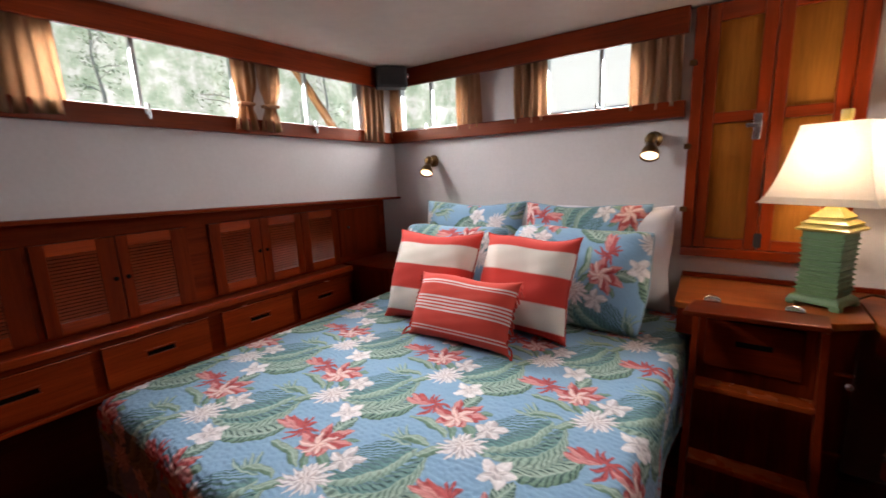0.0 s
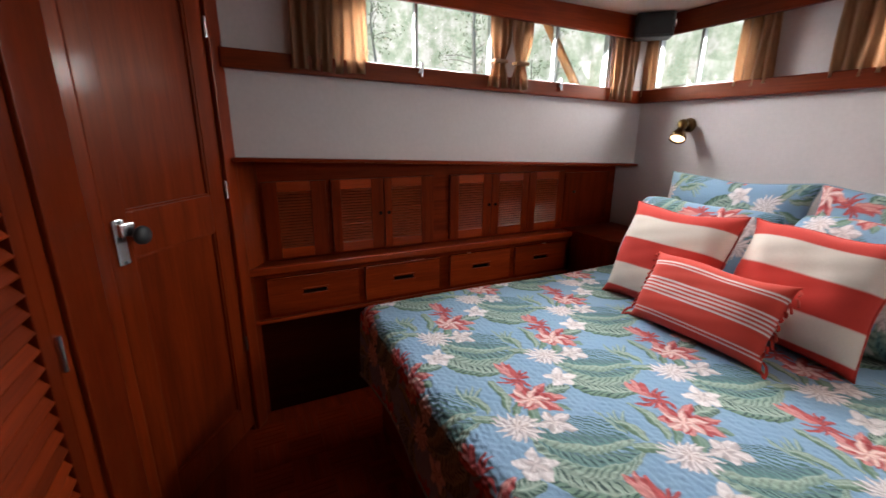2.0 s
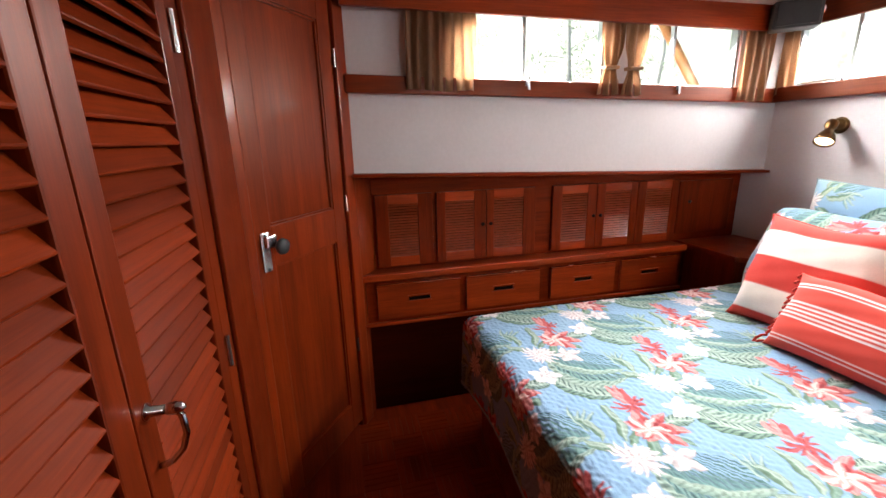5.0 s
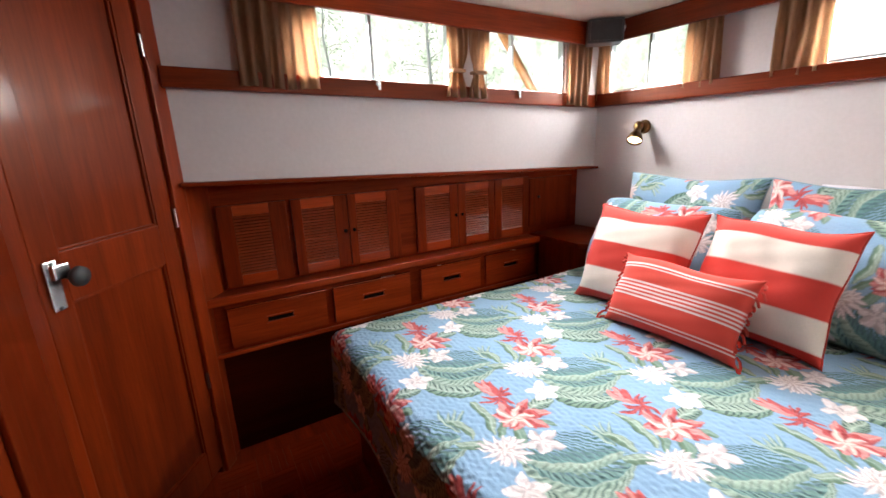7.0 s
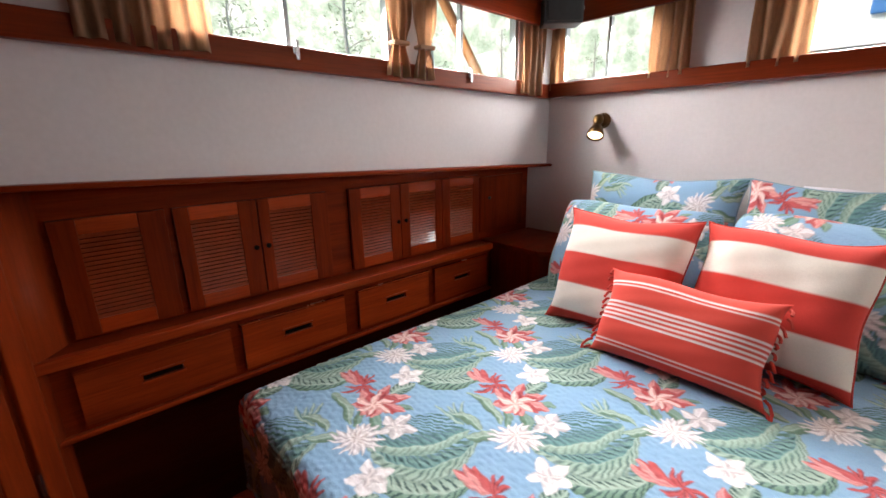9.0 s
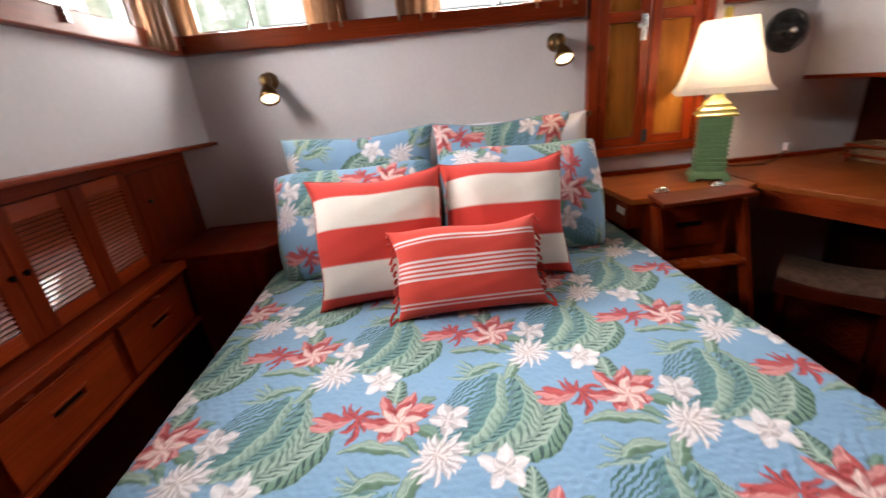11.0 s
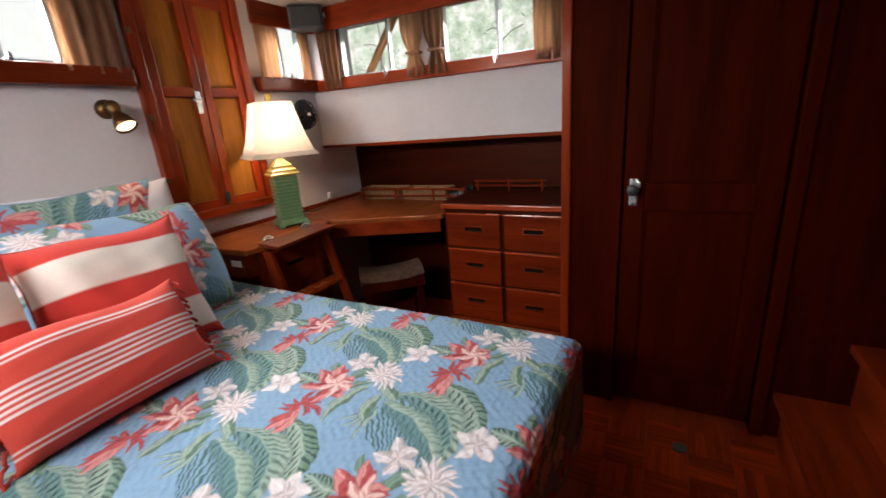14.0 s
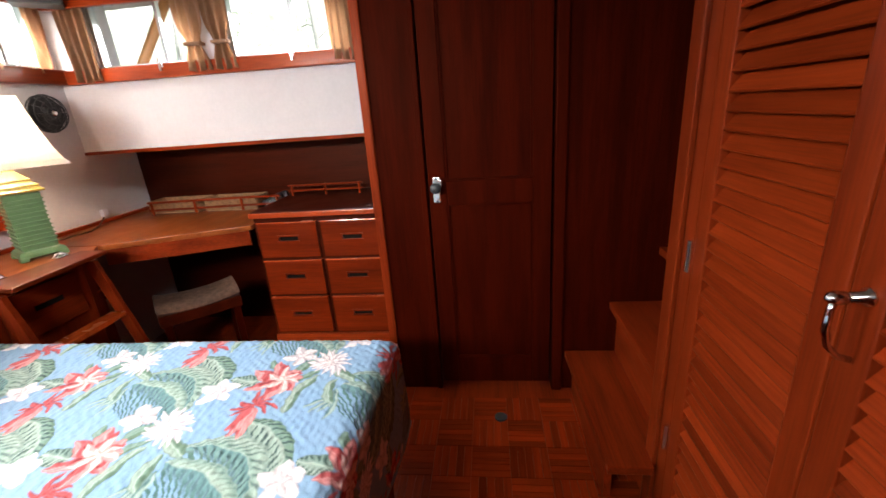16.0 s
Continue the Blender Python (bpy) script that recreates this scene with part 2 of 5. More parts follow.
def box(bm, x0, x1, y0, y1, z0, z1, bev=0.0):
    x0, x1, y0, y1, z0, z1 = min(x0, x1), max(x0, x1), min(y0, y1), max(y0, y1), min(z0, z1), max(z0, z1)
    vs = bmesh.ops.create_cube(bm, size=1.0)["verts"]
    for v in vs:
        v.co = Vector(((x0 + x1) / 2 + v.co.x * (x1 - x0), (y0 + y1) / 2 + v.co.y * (y1 - y0), (z0 + z1) / 2 + v.co.z * (z1 - z0)))
    if bev:
        es = {e for v in vs for e in v.link_edges}
        bmesh.ops.bevel(bm, geom=list(es), offset=bev, segments=2, profile=0.6, affect="EDGES")
    return bm


def boxed(*args, **kw):
    return box(bmesh.new(), *args, **kw)


def prism(points, z0, z1, bev=0.0):
    """An upright prism over a plan outline."""
    bm = bmesh.new()
    low = [bm.verts.new((x, y, z0)) for x, y in points]
    top = [bm.verts.new((x, y, z1)) for x, y in points]
    bm.faces.new(low), bm.faces.new(top)
    for i in range(len(points)):
        j = (i + 1) % len(points)
        bm.faces.new((low[i], low[j], top[j], top[i]))
    if bev:
        bmesh.ops.bevel(bm, geom=bm.edges[:], offset=bev, segments=2, profile=0.6, affect="EDGES")
    return bm


def turned(profile, m=None, seg=24):
    """A body of revolution round z: (radius, height) pairs; m moves it."""
    bm = bmesh.new()
    rings = []
    for r, z in profile:
        rings.append([bm.verts.new((r * math.cos(2 * math.pi * k / seg), r * math.sin(2 * math.pi * k / seg), z)) for k in range(seg)])
    for a, b in zip(rings, rings[1:]):
        for k in range(seg):
            bm.faces.new((a[k], a[(k + 1) % seg], b[(k + 1) % seg], b[k]))
    bm.faces.new(rings[0]), bm.faces.new(rings[-1])
    if m:
        bmesh.ops.transform(bm, matrix=m, verts=bm.verts)
    return bm


def tube(points, r, seg=8):
    """A round bar along a line of points."""
    bm = bmesh.new()
    pts, rings = [Vector(p) for p in points], []
    for i, p in enumerate(pts):
        way = (pts[min(i + 1, len(pts) - 1)] - pts[max(i - 1, 0)]).normalized()
        side = way.orthogonal().normalized() if i == 0 else (side - way * side.dot(way)).normalized()
        up = way.cross(side)
        rings.append([bm.verts.new(p + r * (math.cos(2 * math.pi * k / seg) * side + math.sin(2 * math.pi * k / seg) * up)) for k in range(seg)])
    for a, b in zip(rings, rings[1:]):
        for k in range(seg):
            bm.faces.new((a[k], a[(k + 1) % seg], b[(k + 1) % seg], b[k]))
    bm.faces.new(rings[0]), bm.faces.new(rings[-1])
    return bm


def wall_boxes(bm, axis, a, b, u0, u1, z0, z1, holes):
    """A wall between planes a and b of an axis, from u0 to u1, with holes (u0, u1, z0, z1) through it."""
    us = sorted({u0, u1, *(h[0] for h in holes), *(h[1] for h in holes)})
    for p, q in zip(us, us[1:]):
        mine = [h for h in holes if h[0] <= p and q <= h[1]]
        zs = [z0]
        for h in sorted(mine, key=lambda h: h[2]):
            zs += [h[2], h[3]]
        zs.append(z1)
        for lo, hi in zip(zs[::2], zs[1::2]):
            if hi - lo > 1e-4:
                box(bm, a, b, p, q, lo, hi) if axis == "x" else box(bm, p, q, a, b, lo, hi)
    return bm


def taper(bm):
    """The starboard side closes in towards the stern."""
    for v in bm.verts:
        v.co.x -= 0.05 * (v.co.y - 0.57)
    return bm


def shear(bm, slope, y0):
    """The sheer of the boat: what lies further forward lies higher."""
    for v in bm.verts:
        v.co.z += slope * (y0 - v.co.y)
    return bm

# ---- the shell of the cabin ----
PORT, STBD, AFT, TOP = -1.98, 0.97, 2.25, 1.98
FWD = -0.415
SHEER = 0.022
floor = structure("floor", boxed(-2.2, 1.3, -1.6, 2.3, -0.06, -0.004), MAHOG_X, "dark red mahogany parquet cabin floor", "floor")
structure("ceiling", boxed(-2.2, 1.4, -1.7, 2.5, TOP, TOP + 0.05), CEIL, "smooth off-white painted cabin ceiling", "ceiling")

PORT_HOLES = [(0.42, 1.17, 1.585, 1.915), (1.33, 1.96, 1.585, 1.915)]
AFT_HOLES = [(-1.92, -1.38, 1.60, 1.935), (-0.89, -0.42, 1.60, 1.935), (0.50, 0.83, 1.60, 1.93)]
STBD_HOLES = [(1.46, 2.02, 1.585, 1.915), (0.72, 1.32, 1.585, 1.915)]
LINING = 1.163
bm = wall_boxes(bmesh.new(), "x", PORT - 0.06, PORT, -0.55, AFT, LINING, 1.99, PORT_HOLES)
for v in bm.verts:
    v.co.z += (0.033 if v.co.z < LINING + 0.01 else SHEER) * (2.2 - v.co.y)
structure("wall_port", bm, WHITE, "white lined cabin side with two long windows", "wall")
structure("wall_port_hull", boxed(-2.2, -2.14, -0.55, AFT, 0.0, 1.3), MAHOG_Y, "dark wood lining behind the side cabinet", "wall")
structure("wall_aft", wall_boxes(bmesh.new(), "y", AFT, AFT + 0.06, -2.2, 1.3, 0.0, TOP, AFT_HOLES), WHITE,
          "white lined wall behind the bed head with small windows", "wall")
bm = taper(wall_boxes(bmesh.new(), "x", STBD, STBD + 0.06, 0.555, AFT, 1.19, TOP, STBD_HOLES))
structure("wall_starboard", bm, WHITE, "white lined cabin side above the desk recess", "wall")
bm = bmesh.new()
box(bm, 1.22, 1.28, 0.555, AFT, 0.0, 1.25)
structure("wall_recess", bm, BULK_Y, "varnished wood lining of the desk recess, shade put into its dark colour", "wall")
structure("trim_recess_top", taper(boxed(STBD + 0.06, 1.31, 0.555, AFT, 1.19, 1.215)), MAHOG_Y, "dark wood shelf closing the recess above", "trim")
structure("trim_recess_edge", taper(boxed(STBD - 0.008, STBD + 0.03, 0.56, AFT - 0.002, 1.172, 1.189)), MAHOG_Y, "dark wood edge strip under the white lining", "trim")

# sill boards under the windows, and valance boards over them
structure("trim_sill_port", shear(boxed(PORT + 0.001, PORT + 0.035, -0.06, AFT - 0.06, 1.525, 1.597, bev=0.006), SHEER, 2.2), SILL_Y, "varnished mahogany window sill board", "trim")
structure("trim_sill_aft", boxed(PORT + 0.002, -0.215, AFT - 0.055, AFT - 0.001, 1.527, 1.602, bev=0.008), DRAWER_X, "varnished mahogany window sill board", "trim")
structure("trim_sill_aft_2", boxed(0.425, STBD - 0.085, AFT - 0.055, AFT - 0.001, 1.527, 1.60, bev=0.008), DRAWER_X, "varnished mahogany window sill board", "trim")
structure("trim_sill_starboard", taper(boxed(STBD - 0.035, STBD - 0.001, 0.56, AFT - 0.06, 1.525, 1.592, bev=0.006)), DRAWER_Y, "varnished mahogany window sill board", "trim")
structure("trim_valance_port", shear(boxed(PORT + 0.05, PORT + 0.075, -0.06, AFT - 0.075, 1.862, 1.985, bev=0.004), 0.012, 2.2), DRAWER_Y, "varnished mahogany valance board under the ceiling", "trim")
structure("trim_valance_aft", boxed(PORT + 0.05, -0.215, AFT - 0.075, AFT - 0.05, 1.872, TOP - 0.001, bev=0.004), DRAWER_X, "varnished mahogany valance board under the ceiling", "trim")
structure("trim_valance_aft_2", boxed(0.425, STBD - 0.135, AFT - 0.075, AFT - 0.05, 1.865, TOP - 0.001, bev=0.004), DRAWER_X, "varnished mahogany valance board under the ceiling", "trim")
structure("trim_valance_starboard", taper(boxed(STBD - 0.075, STBD - 0.05, 0.56, AFT - 0.075, 1.855, TOP - 0.001, bev=0.004)), DRAWER_Y, "varnished mahogany valance board under the ceiling", "trim")


def window(name, axis, plane, out, u0, u1, z0, z1, bar, slope=0.0, y0=2.2):
    """A sliding boat window: aluminium frame, two panes that overlap at a bar, and a small catch. out: +1 or -1."""
    w = thing(name, "sliding boat window with a thin aluminium frame and clear glass", "window", kind="structure")

    def placed(a, b, c, d, e, f):
        bm = boxed(plane + out * a, plane + out * b, c, d, e, f) if axis == "x" else boxed(c, d, plane + out * a, plane + out * b, e, f)
        if axis == "x" and plane > 0:
            taper(bm)
        return shear(bm, slope, y0) if slope else bm

    t = 0.018
    for n, (c, d, e, f) in {"frame_bottom": (u0, u1, z0, z0 + t), "frame_top": (u0, u1, z1 - t, z1), "frame_side": (u0, u0 + t, z0 + t, z1 - t), "frame_jamb": (u1 - t, u1, z0 + t, z1 - t)}.items():
        part(n, placed(0.012, 0.05, c, d, e, f), ALU, w)
    part("meeting_bar", placed(0.022, 0.045, bar - 0.008, bar + 0.008, z0 + t, z1 - t), ALU, w)
    for n, (a, c, d) in {"pane": (0.027, u0 + t, bar), "sliding_pane": (0.036, bar, u1 - t)}.items():
        p = part(n, placed(a, a + 0.004, c, d, z0 + t, z1 - t), GLASS, w)
        p.visible_shadow = False
    catch = part("catch", placed(-0.036, 0.012, bar - 0.011, bar + 0.011, z0 - 0.012, z0 + 0.012), CHROME, w, "small chrome window catch")
    part("catch_lever", placed(-0.046, -0.036, bar - 0.006, bar + 0.006, z0 - 0.03, z0 + 0.03), CHROME, catch)
    return w


for n, (u0, u1, z0, z1) in enumerate(PORT_HOLES):
    window(f"window_{n + 1}", "x", PORT, -1, u0, u1, z0, z1, (0.755, 1.57)[n], SHEER)
for n, (u0, u1, z0, z1) in enumerate(AFT_HOLES):
    window(f"window_{n + 3}", "y", AFT, 1, u0, u1, z0, z1, (-1.66, -0.60, 0.67)[n])
for n, (u0, u1, z0, z1) in enumerate(STBD_HOLES):
    window(f"window_{n + 6}", "x", STBD, 1, u0, u1, z0, z1, (1.67, 1.0)[n])


def curtain(axis, plane, into, u0, u1, z0, z1, folds, tie=None, slope=0.0, flare=0.0):
    """A short pleated curtain hanging in front of a window; tie: share of its height at which it is drawn in."""
    bm = bmesh.new()
    cols, rows = folds * 8, 14
    grid = []
    mid = (u0 + u1) / 2
    for r in range(rows + 1):
        v = r / rows
        z = z0 + (z1 - z0) * v
        pinch = 1.0
        if tie:
            pinch = 1 - 0.42 * math.exp(-((v - tie) / 0.16) ** 2)
        grow = 1 + flare * (1 - v)
        line = []
        for c in range(cols + 1):
            s = c / cols
            u = mid + (u0 - mid + (u1 - u0) * s) * pinch * grow
            wave = 0.013 * math.sin(2 * math.pi * folds * s + 0.7 * math.sin(5 * s + 2.5 * v)) * (0.55 + 0.45 * (1 - v))
            wave += 0.004 * math.sin(17 * s + 4 * v)
            d = plane + into * (0.028 + 0.008 * pinch + wave + 0.008)
            zz = z + 0.004 * math.sin(9 * s) * (1 - v) + (slope * (2.2 - u) if axis == "x" else 0)
            line.append(bm.verts.new((d, u, zz) if axis == "x" else (u, d, zz)))
        grid.append(line)
    for a, b in zip(grid, grid[1:]):
        for c in range(cols):
            bm.faces.new((a[c], a[c + 1], b[c + 1], b[c]))
    bmesh.ops.solidify(bm, geom=bm.faces[:], thickness=0.002)
    if axis == "x" and plane > 0:
        taper(bm)
    t = thing("curtain", "short gathered khaki curtain hanging at a cabin window", "curtain", "khaki window curtains")
    part("cloth", bm, KHAKI, t, smooth=True)
    if tie:
        z = z0 + (z1 - z0) * tie + (slope * (2.2 - mid) if axis == "x" else 0)
        h = (u1 - u0) * 0.31
        d0, d1 = plane + into * 0.018, plane + into * 0.066
        tb = boxed(d0, d1, mid - h, mid + h, z - 0.008, z + 0.008, bev=0.006) if axis == "x" else boxed(mid - h, mid + h, d0, d1, z - 0.008, z + 0.008, bev=0.006)
        if axis == "x" and plane > 0:
            taper(tb)
        part("tie_band", tb, KHAKI, t)
    return t


curtain("x", PORT, 1, 0.20, 0.50, 1.54, 1.93, 7, None, SHEER, 0.06)
curtain("x", PORT, 1, 1.11, 1.23, 1.54, 1.90, 3, 0.34, SHEER, 0.1)
curtain("x", PORT, 1, 1.235, 1.36, 1.54, 1.90, 3, 0.34, SHEER)
curtain("x", PORT, 1, 1.93, 2.12, 1.53, 1.90, 4, None, SHEER, 0.05)
curtain("y", AFT, -1, -1.95, -1.87, 1.56, 1.92, 2)
curtain("y", AFT, -1, -1.42, -1.25, 1.575, 1.92, 4)
curtain("y", AFT, -1, -1.04, -0.85, 1.575, 1.92, 4)
curtain("y", AFT, -1, -0.45, -0.235, 1.575, 1.92, 4, None, 0, 0.0)
curtain("y", AFT, -1, 0.44, 0.60, 1.575, 1.92, 5)
curtain("y", AFT, -1, 0.75, 0.84, 1.575, 1.92, 2)
curtain("x", STBD, -1, 1.98, 2.13, 1.53, 1.90, 4)
curtain("x", STBD, -1, 1.40, 1.54, 1.54, 1.90, 3, 0.34)
curtain("x", STBD, -1, 1.27, 1.40, 1.54, 1.90, 3, 0.34)
curtain("x", STBD, -1, 0.60, 0.80, 1.54, 1.90, 5)


# ---- forward bulkhead, stairs and doors ----
CX, CW = -0.655, 0.425
CR, CLF = CX + CW + 0.004, CX - CW - 0.004
bm = bmesh.new()
box(bm, -1.47, CLF, FWD - 0.06, FWD, 0, TOP)
box(bm, CR, -0.13, FWD - 0.06, FWD, 0, TOP)
box(bm, CLF, CR, FWD - 0.06, FWD, 0, 0.06)
box(bm, CLF, CR, FWD - 0.06, FWD, 1.93, TOP)
structure("wall_forward", bm, CLOSET_Z, "varnished mahogany bulkhead framing a louvered closet", "wall")
bm = bmesh.new()
box(bm, -1.53, -0.13, -1.02, -1.0, 0, TOP)
box(bm, -1.53, -1.51, -1.0, FWD - 0.06, 0, TOP)
box(bm, -0.15, -0.13, -1.0, FWD - 0.06, 0, TOP)
structure("wall_closet_lining", bm, MAHOG_Z, "dark wood lining inside the closet", "wall")
structure("trim_closet_post", boxed(-0.175, -0.118, FWD, FWD + 0.014, 0, TOP - 0.001, bev=0.004), CLOSET_Z, "rounded mahogany corner post", "trim")
structure("trim_closet_post_2", boxed(-1.20, -1.15, FWD, FWD + 0.012, 0, TOP - 0.001, bev=0.004), CLOSET_Z, "mahogany corner moulding beside the closet", "trim")

SL = bmesh.new()
box(SL, -0.158, 0.158, -0.026, 0.026, -0.0042, 0.0042)
bmesh.ops.rotate(SL, verts=SL.verts, cent=(0, 0, 0), matrix=Euler((radians(-53), 0, 0)).to_matrix())
bmesh.ops.bevel(SL, geom=SL.edges[:], offset=0.002, segments=1, affect="EDGES")
SLAT = bpy.data.meshes.new("slat")
SL.to_mesh(SLAT)
SLAT.materials.append(CLOSET_X)


def louver_door(x0, x1, hinge_x, handle_x):
    d = thing("louvered_closet_door", "varnished mahogany closet door with sloping louver slats", "closet door", "pair of closet doors", at=((x0 + x1) / 2, FWD - 0.016, 0.0))
    h, w = (x1 - x0) / 2, 0.056
    a, b = -0.016, 0.018
    part("stile", boxed(-h, -h + w, a, b, 0.062, 1.928, bev=0.004), CLOSET_Z, d)
    part("stile", boxed(h - w, h, a, b, 0.062, 1.928, bev=0.004), CLOSET_Z, d)
    part("bottom_rail", boxed(-h + w, h - w, a, b, 0.062, 0.20, bev=0.003), CLOSET_X, d)
    part("top_rail", boxed(-h + w, h - w, a, b, 1.82, 1.928, bev=0.003), CLOSET_X, d)
    z = 0.22
    while z < 1.815:
        s = new("slat", SLAT)
        s.parent, s.location = d, (0, 0.0, z)
        z += 0.037
    # Added near-black sheet stands for the shade behind the slats.
    part("louver_shade_sheet", boxed(-h + w, h - w, a - 0.03, a - 0.024, 0.062, 1.928), DARK, d)
    for z in (0.35, 0.90, 1.6):
        part("hinge", turned([(0.006, -0.04), (0.006, 0.04)], pose(hinge_x - (x0 + x1) / 2, 0.021, z), 8), CHROME, d, "chrome barrel hinge")
    if handle_x is not None:
        hx = handle_x - (x0 + x1) / 2
        zh = 1.015
        plate = part("handle_plate", turned([(0.013, 0.0), (0.013, 0.003), (0.008, 0.006), (0.007, 0.03)], pose(hx, b, zh, -90, 0, 0), 16), STEEL, d, "round chrome handle rose", smooth=True)
        part("handle_post", turned([(0.002, -0.004), (0.009, 0.0), (0.010, 0.012), (0.007, 0.02), (0.002, 0.024)], pose(hx, b + 0.028, zh, -90, 0, 0), 14), STEEL, plate, smooth=True)
        part("handle", tube([(hx, b + 0.038, zh), (hx - 0.002, b + 0.044, zh - 0.015), (hx - 0.003, b + 0.045, zh - 0.045), (hx - 0.002, b + 0.037, zh - 0.07), (hx, b + 0.02, zh - 0.088), (hx, b + 0.003, zh - 0.093)], 0.0048, 10), STEEL, plate, "curved chrome pull handle", smooth=True)
    return d


louver_door(CX + 0.002, CX + CW, CX + CW + 0.012, None)
louver_door(CX - CW, CX - 0.002, CX - CW - 0.012, CX - 0.032)


def panel_door(name, plane, into, y0, y1, latch_y, material, label, rail=(0.97, 1.11), foot=0.17, drop=0.0, m=None, size=1.0):
    """A framed mahogany door in the plane x = plane (moved by m), with a rim latch."""
    d = thing(name, label, "door", kind="structure")
    if m:
        d.matrix_world = m
    s = 0.078

    def bx(a, b, c, e, f, g, bev=0.003):
        return boxed(plane + into * a, plane + into * b, c, e, f, g, bev=bev)

    part("panel", bx(-0.03, -0.008, y0 + 0.004, y1 - 0.004, 0.04, 1.93, 0), material, d)
    part("stile", bx(-0.03, 0.006, y0 + 0.004, y0 + s, 0.04, 1.93), material, d)
    part("stile", bx(-0.03, 0.006, y1 - s, y1 - 0.004, 0.04, 1.93), material, d)
    part("lock_rail", bx(-0.03, 0.006, y0 + s, y1 - s, *rail), material, d)
    part("bottom_rail", bx(-0.03, 0.006, y0 + s, y1 - s, 0.04, foot), material, d)
    part("top_rail", bx(-0.03, 0.006, y0 + s, y1 - s, 1.82, 1.93), material, d)
    for z0, z1 in ((foot, rail[0]), (rail[1], 1.82)):
        for y in (y0 + s, y1 - s - 0.008):
            part("moulding", bx(-0.008, 0.001, y, y + 0.008, z0, z1, 0.002), material, d)
        for z in (z0, z1 - 0.008):
            part("moulding", bx(-0.008, 0.001, y0 + s + 0.008, y1 - s - 0.008, z, z + 0.008, 0.002), material, d)
    t = latch_y
    zc = 1.028 - drop
    latch = part("latch_plate", bx(0.006, 0.013, t - 0.019 * size, t + 0.019 * size, zc - 0.068 * size, zc + 0.067 * size, 0.004), CHROME, d, "chrome rim latch plate")
    part("latch_case", bx(0.013, 0.032, t - 0.013 * size, t + 0.034 * into * size, zc + 0.017 * size, zc + 0.057 * size, 0.005), CHROME, latch)
    for z in (-0.06, 0.06):
        part("screw", turned([(0.005, 0.0), (0.005, 0.002), (0.002, 0.003)], pose(plane + into * 0.013, t, zc + z * size, 0, 90 * into, 0), 10), SLATE, latch)
    ky = t + (0.032 if into > 0 else 0.0)
    part("knob", turned([(r * size, h) for r, h in ((0.007, 0.0), (0.007, 0.022), (0.022, 0.027), (0.028, 0.036), (0.026, 0.046), (0.006, 0.05))], pose(plane + into * 0.014, ky, zc + 0.017 * size, 0, 90 * into, 0), 20), SLATE, latch, "dark round door knob", smooth=True)
    return d


# the door to the port side stands at an angle across the corner
PD = -1.53
ANGLED = pose(PD, -0.38, 0, 0, 0, 55)
panel_door("door_1", 0.0, 1, -0.04, 0.475, 0.0, DOOR_Z, "closed varnished mahogany cabin door with a chrome latch", m=ANGLED)


def angled(name, bm, material, label, category):
    ob = structure(name, bm, material, label, category)
    ob.matrix_world = ANGLED
    return ob


bm = bmesh.new()
box(bm, -0.06, 0, -0.062, -0.042, 0, TOP)
box(bm, -0.06, 0, 0.478, 0.80, 0, TOP)
box(bm, -0.06, 0, -0.042, 0.478, 1.94, TOP)
angled("wall_port_bulkhead", bm, DOOR_Z, "varnished mahogany bulkhead round the angled cabin door", "wall")
angled("wall_head_lining", boxed(-0.2, -0.18, -0.1, 0.6, 0, TOP), MAHOG_Z, "dark lining behind the cabin door", "wall")
angled("trim_door_jamb", boxed(0, 0.018, 0.485, 0.555, 0, TOP - 0.001, bev=0.006), DOOR_Z, "mahogany door casing", "trim")
angled("trim_door_jamb_2", boxed(0, 0.018, -0.115, -0.045, 0, TOP - 0.001, bev=0.006), DOOR_Z, "mahogany door casing", "trim")
for z in (0.45, 1.12, 1.7):
    hinge = thing("door_hinge", "small chrome hinge on the door casing", "hinge", "door hinges")
    hinge.matrix_world = ANGLED @ pose(0.012, 0.48, z)
    part("barrel", turned([(0.006, -0.035), (0.006, 0.035)], None, 8), CHROME, hinge)

SW = 0.46
panel_door("door_2", SW, -1, -0.185, 0.318, 0.28, BULK_Z, "closed dark mahogany locker door with a chrome latch, its tone deepened for shade", rail=(0.90, 1.0), drop=0.06, size=0.78)
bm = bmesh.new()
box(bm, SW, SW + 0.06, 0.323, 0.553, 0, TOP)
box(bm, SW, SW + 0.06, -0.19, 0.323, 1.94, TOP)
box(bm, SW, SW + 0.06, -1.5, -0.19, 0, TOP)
structure("wall_starboard_bulkhead", bm, BULK_Z, "dark mahogany bulkhead beside the stairs, its tone deepened for shade", "wall")
structure("wall_locker_end", boxed(SW + 0.06, 1.28, 0.493, 0.553, 0, TOP), BULK_Z, "dark mahogany bulkhead end beside the drawers, its tone deepened for shade", "wall")
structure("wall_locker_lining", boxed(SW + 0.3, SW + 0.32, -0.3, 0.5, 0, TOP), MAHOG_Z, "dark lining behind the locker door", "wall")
structure("trim_bulkhead_edge", boxed(SW - 0.012, SW, 0.518, 0.555, 0, TOP - 0.001, bev=0.006), MAHOG_Z, "lighter edge strip of the mahogany bulkhead", "trim")
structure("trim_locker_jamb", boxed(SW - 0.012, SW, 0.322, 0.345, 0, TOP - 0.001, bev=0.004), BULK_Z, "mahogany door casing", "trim")
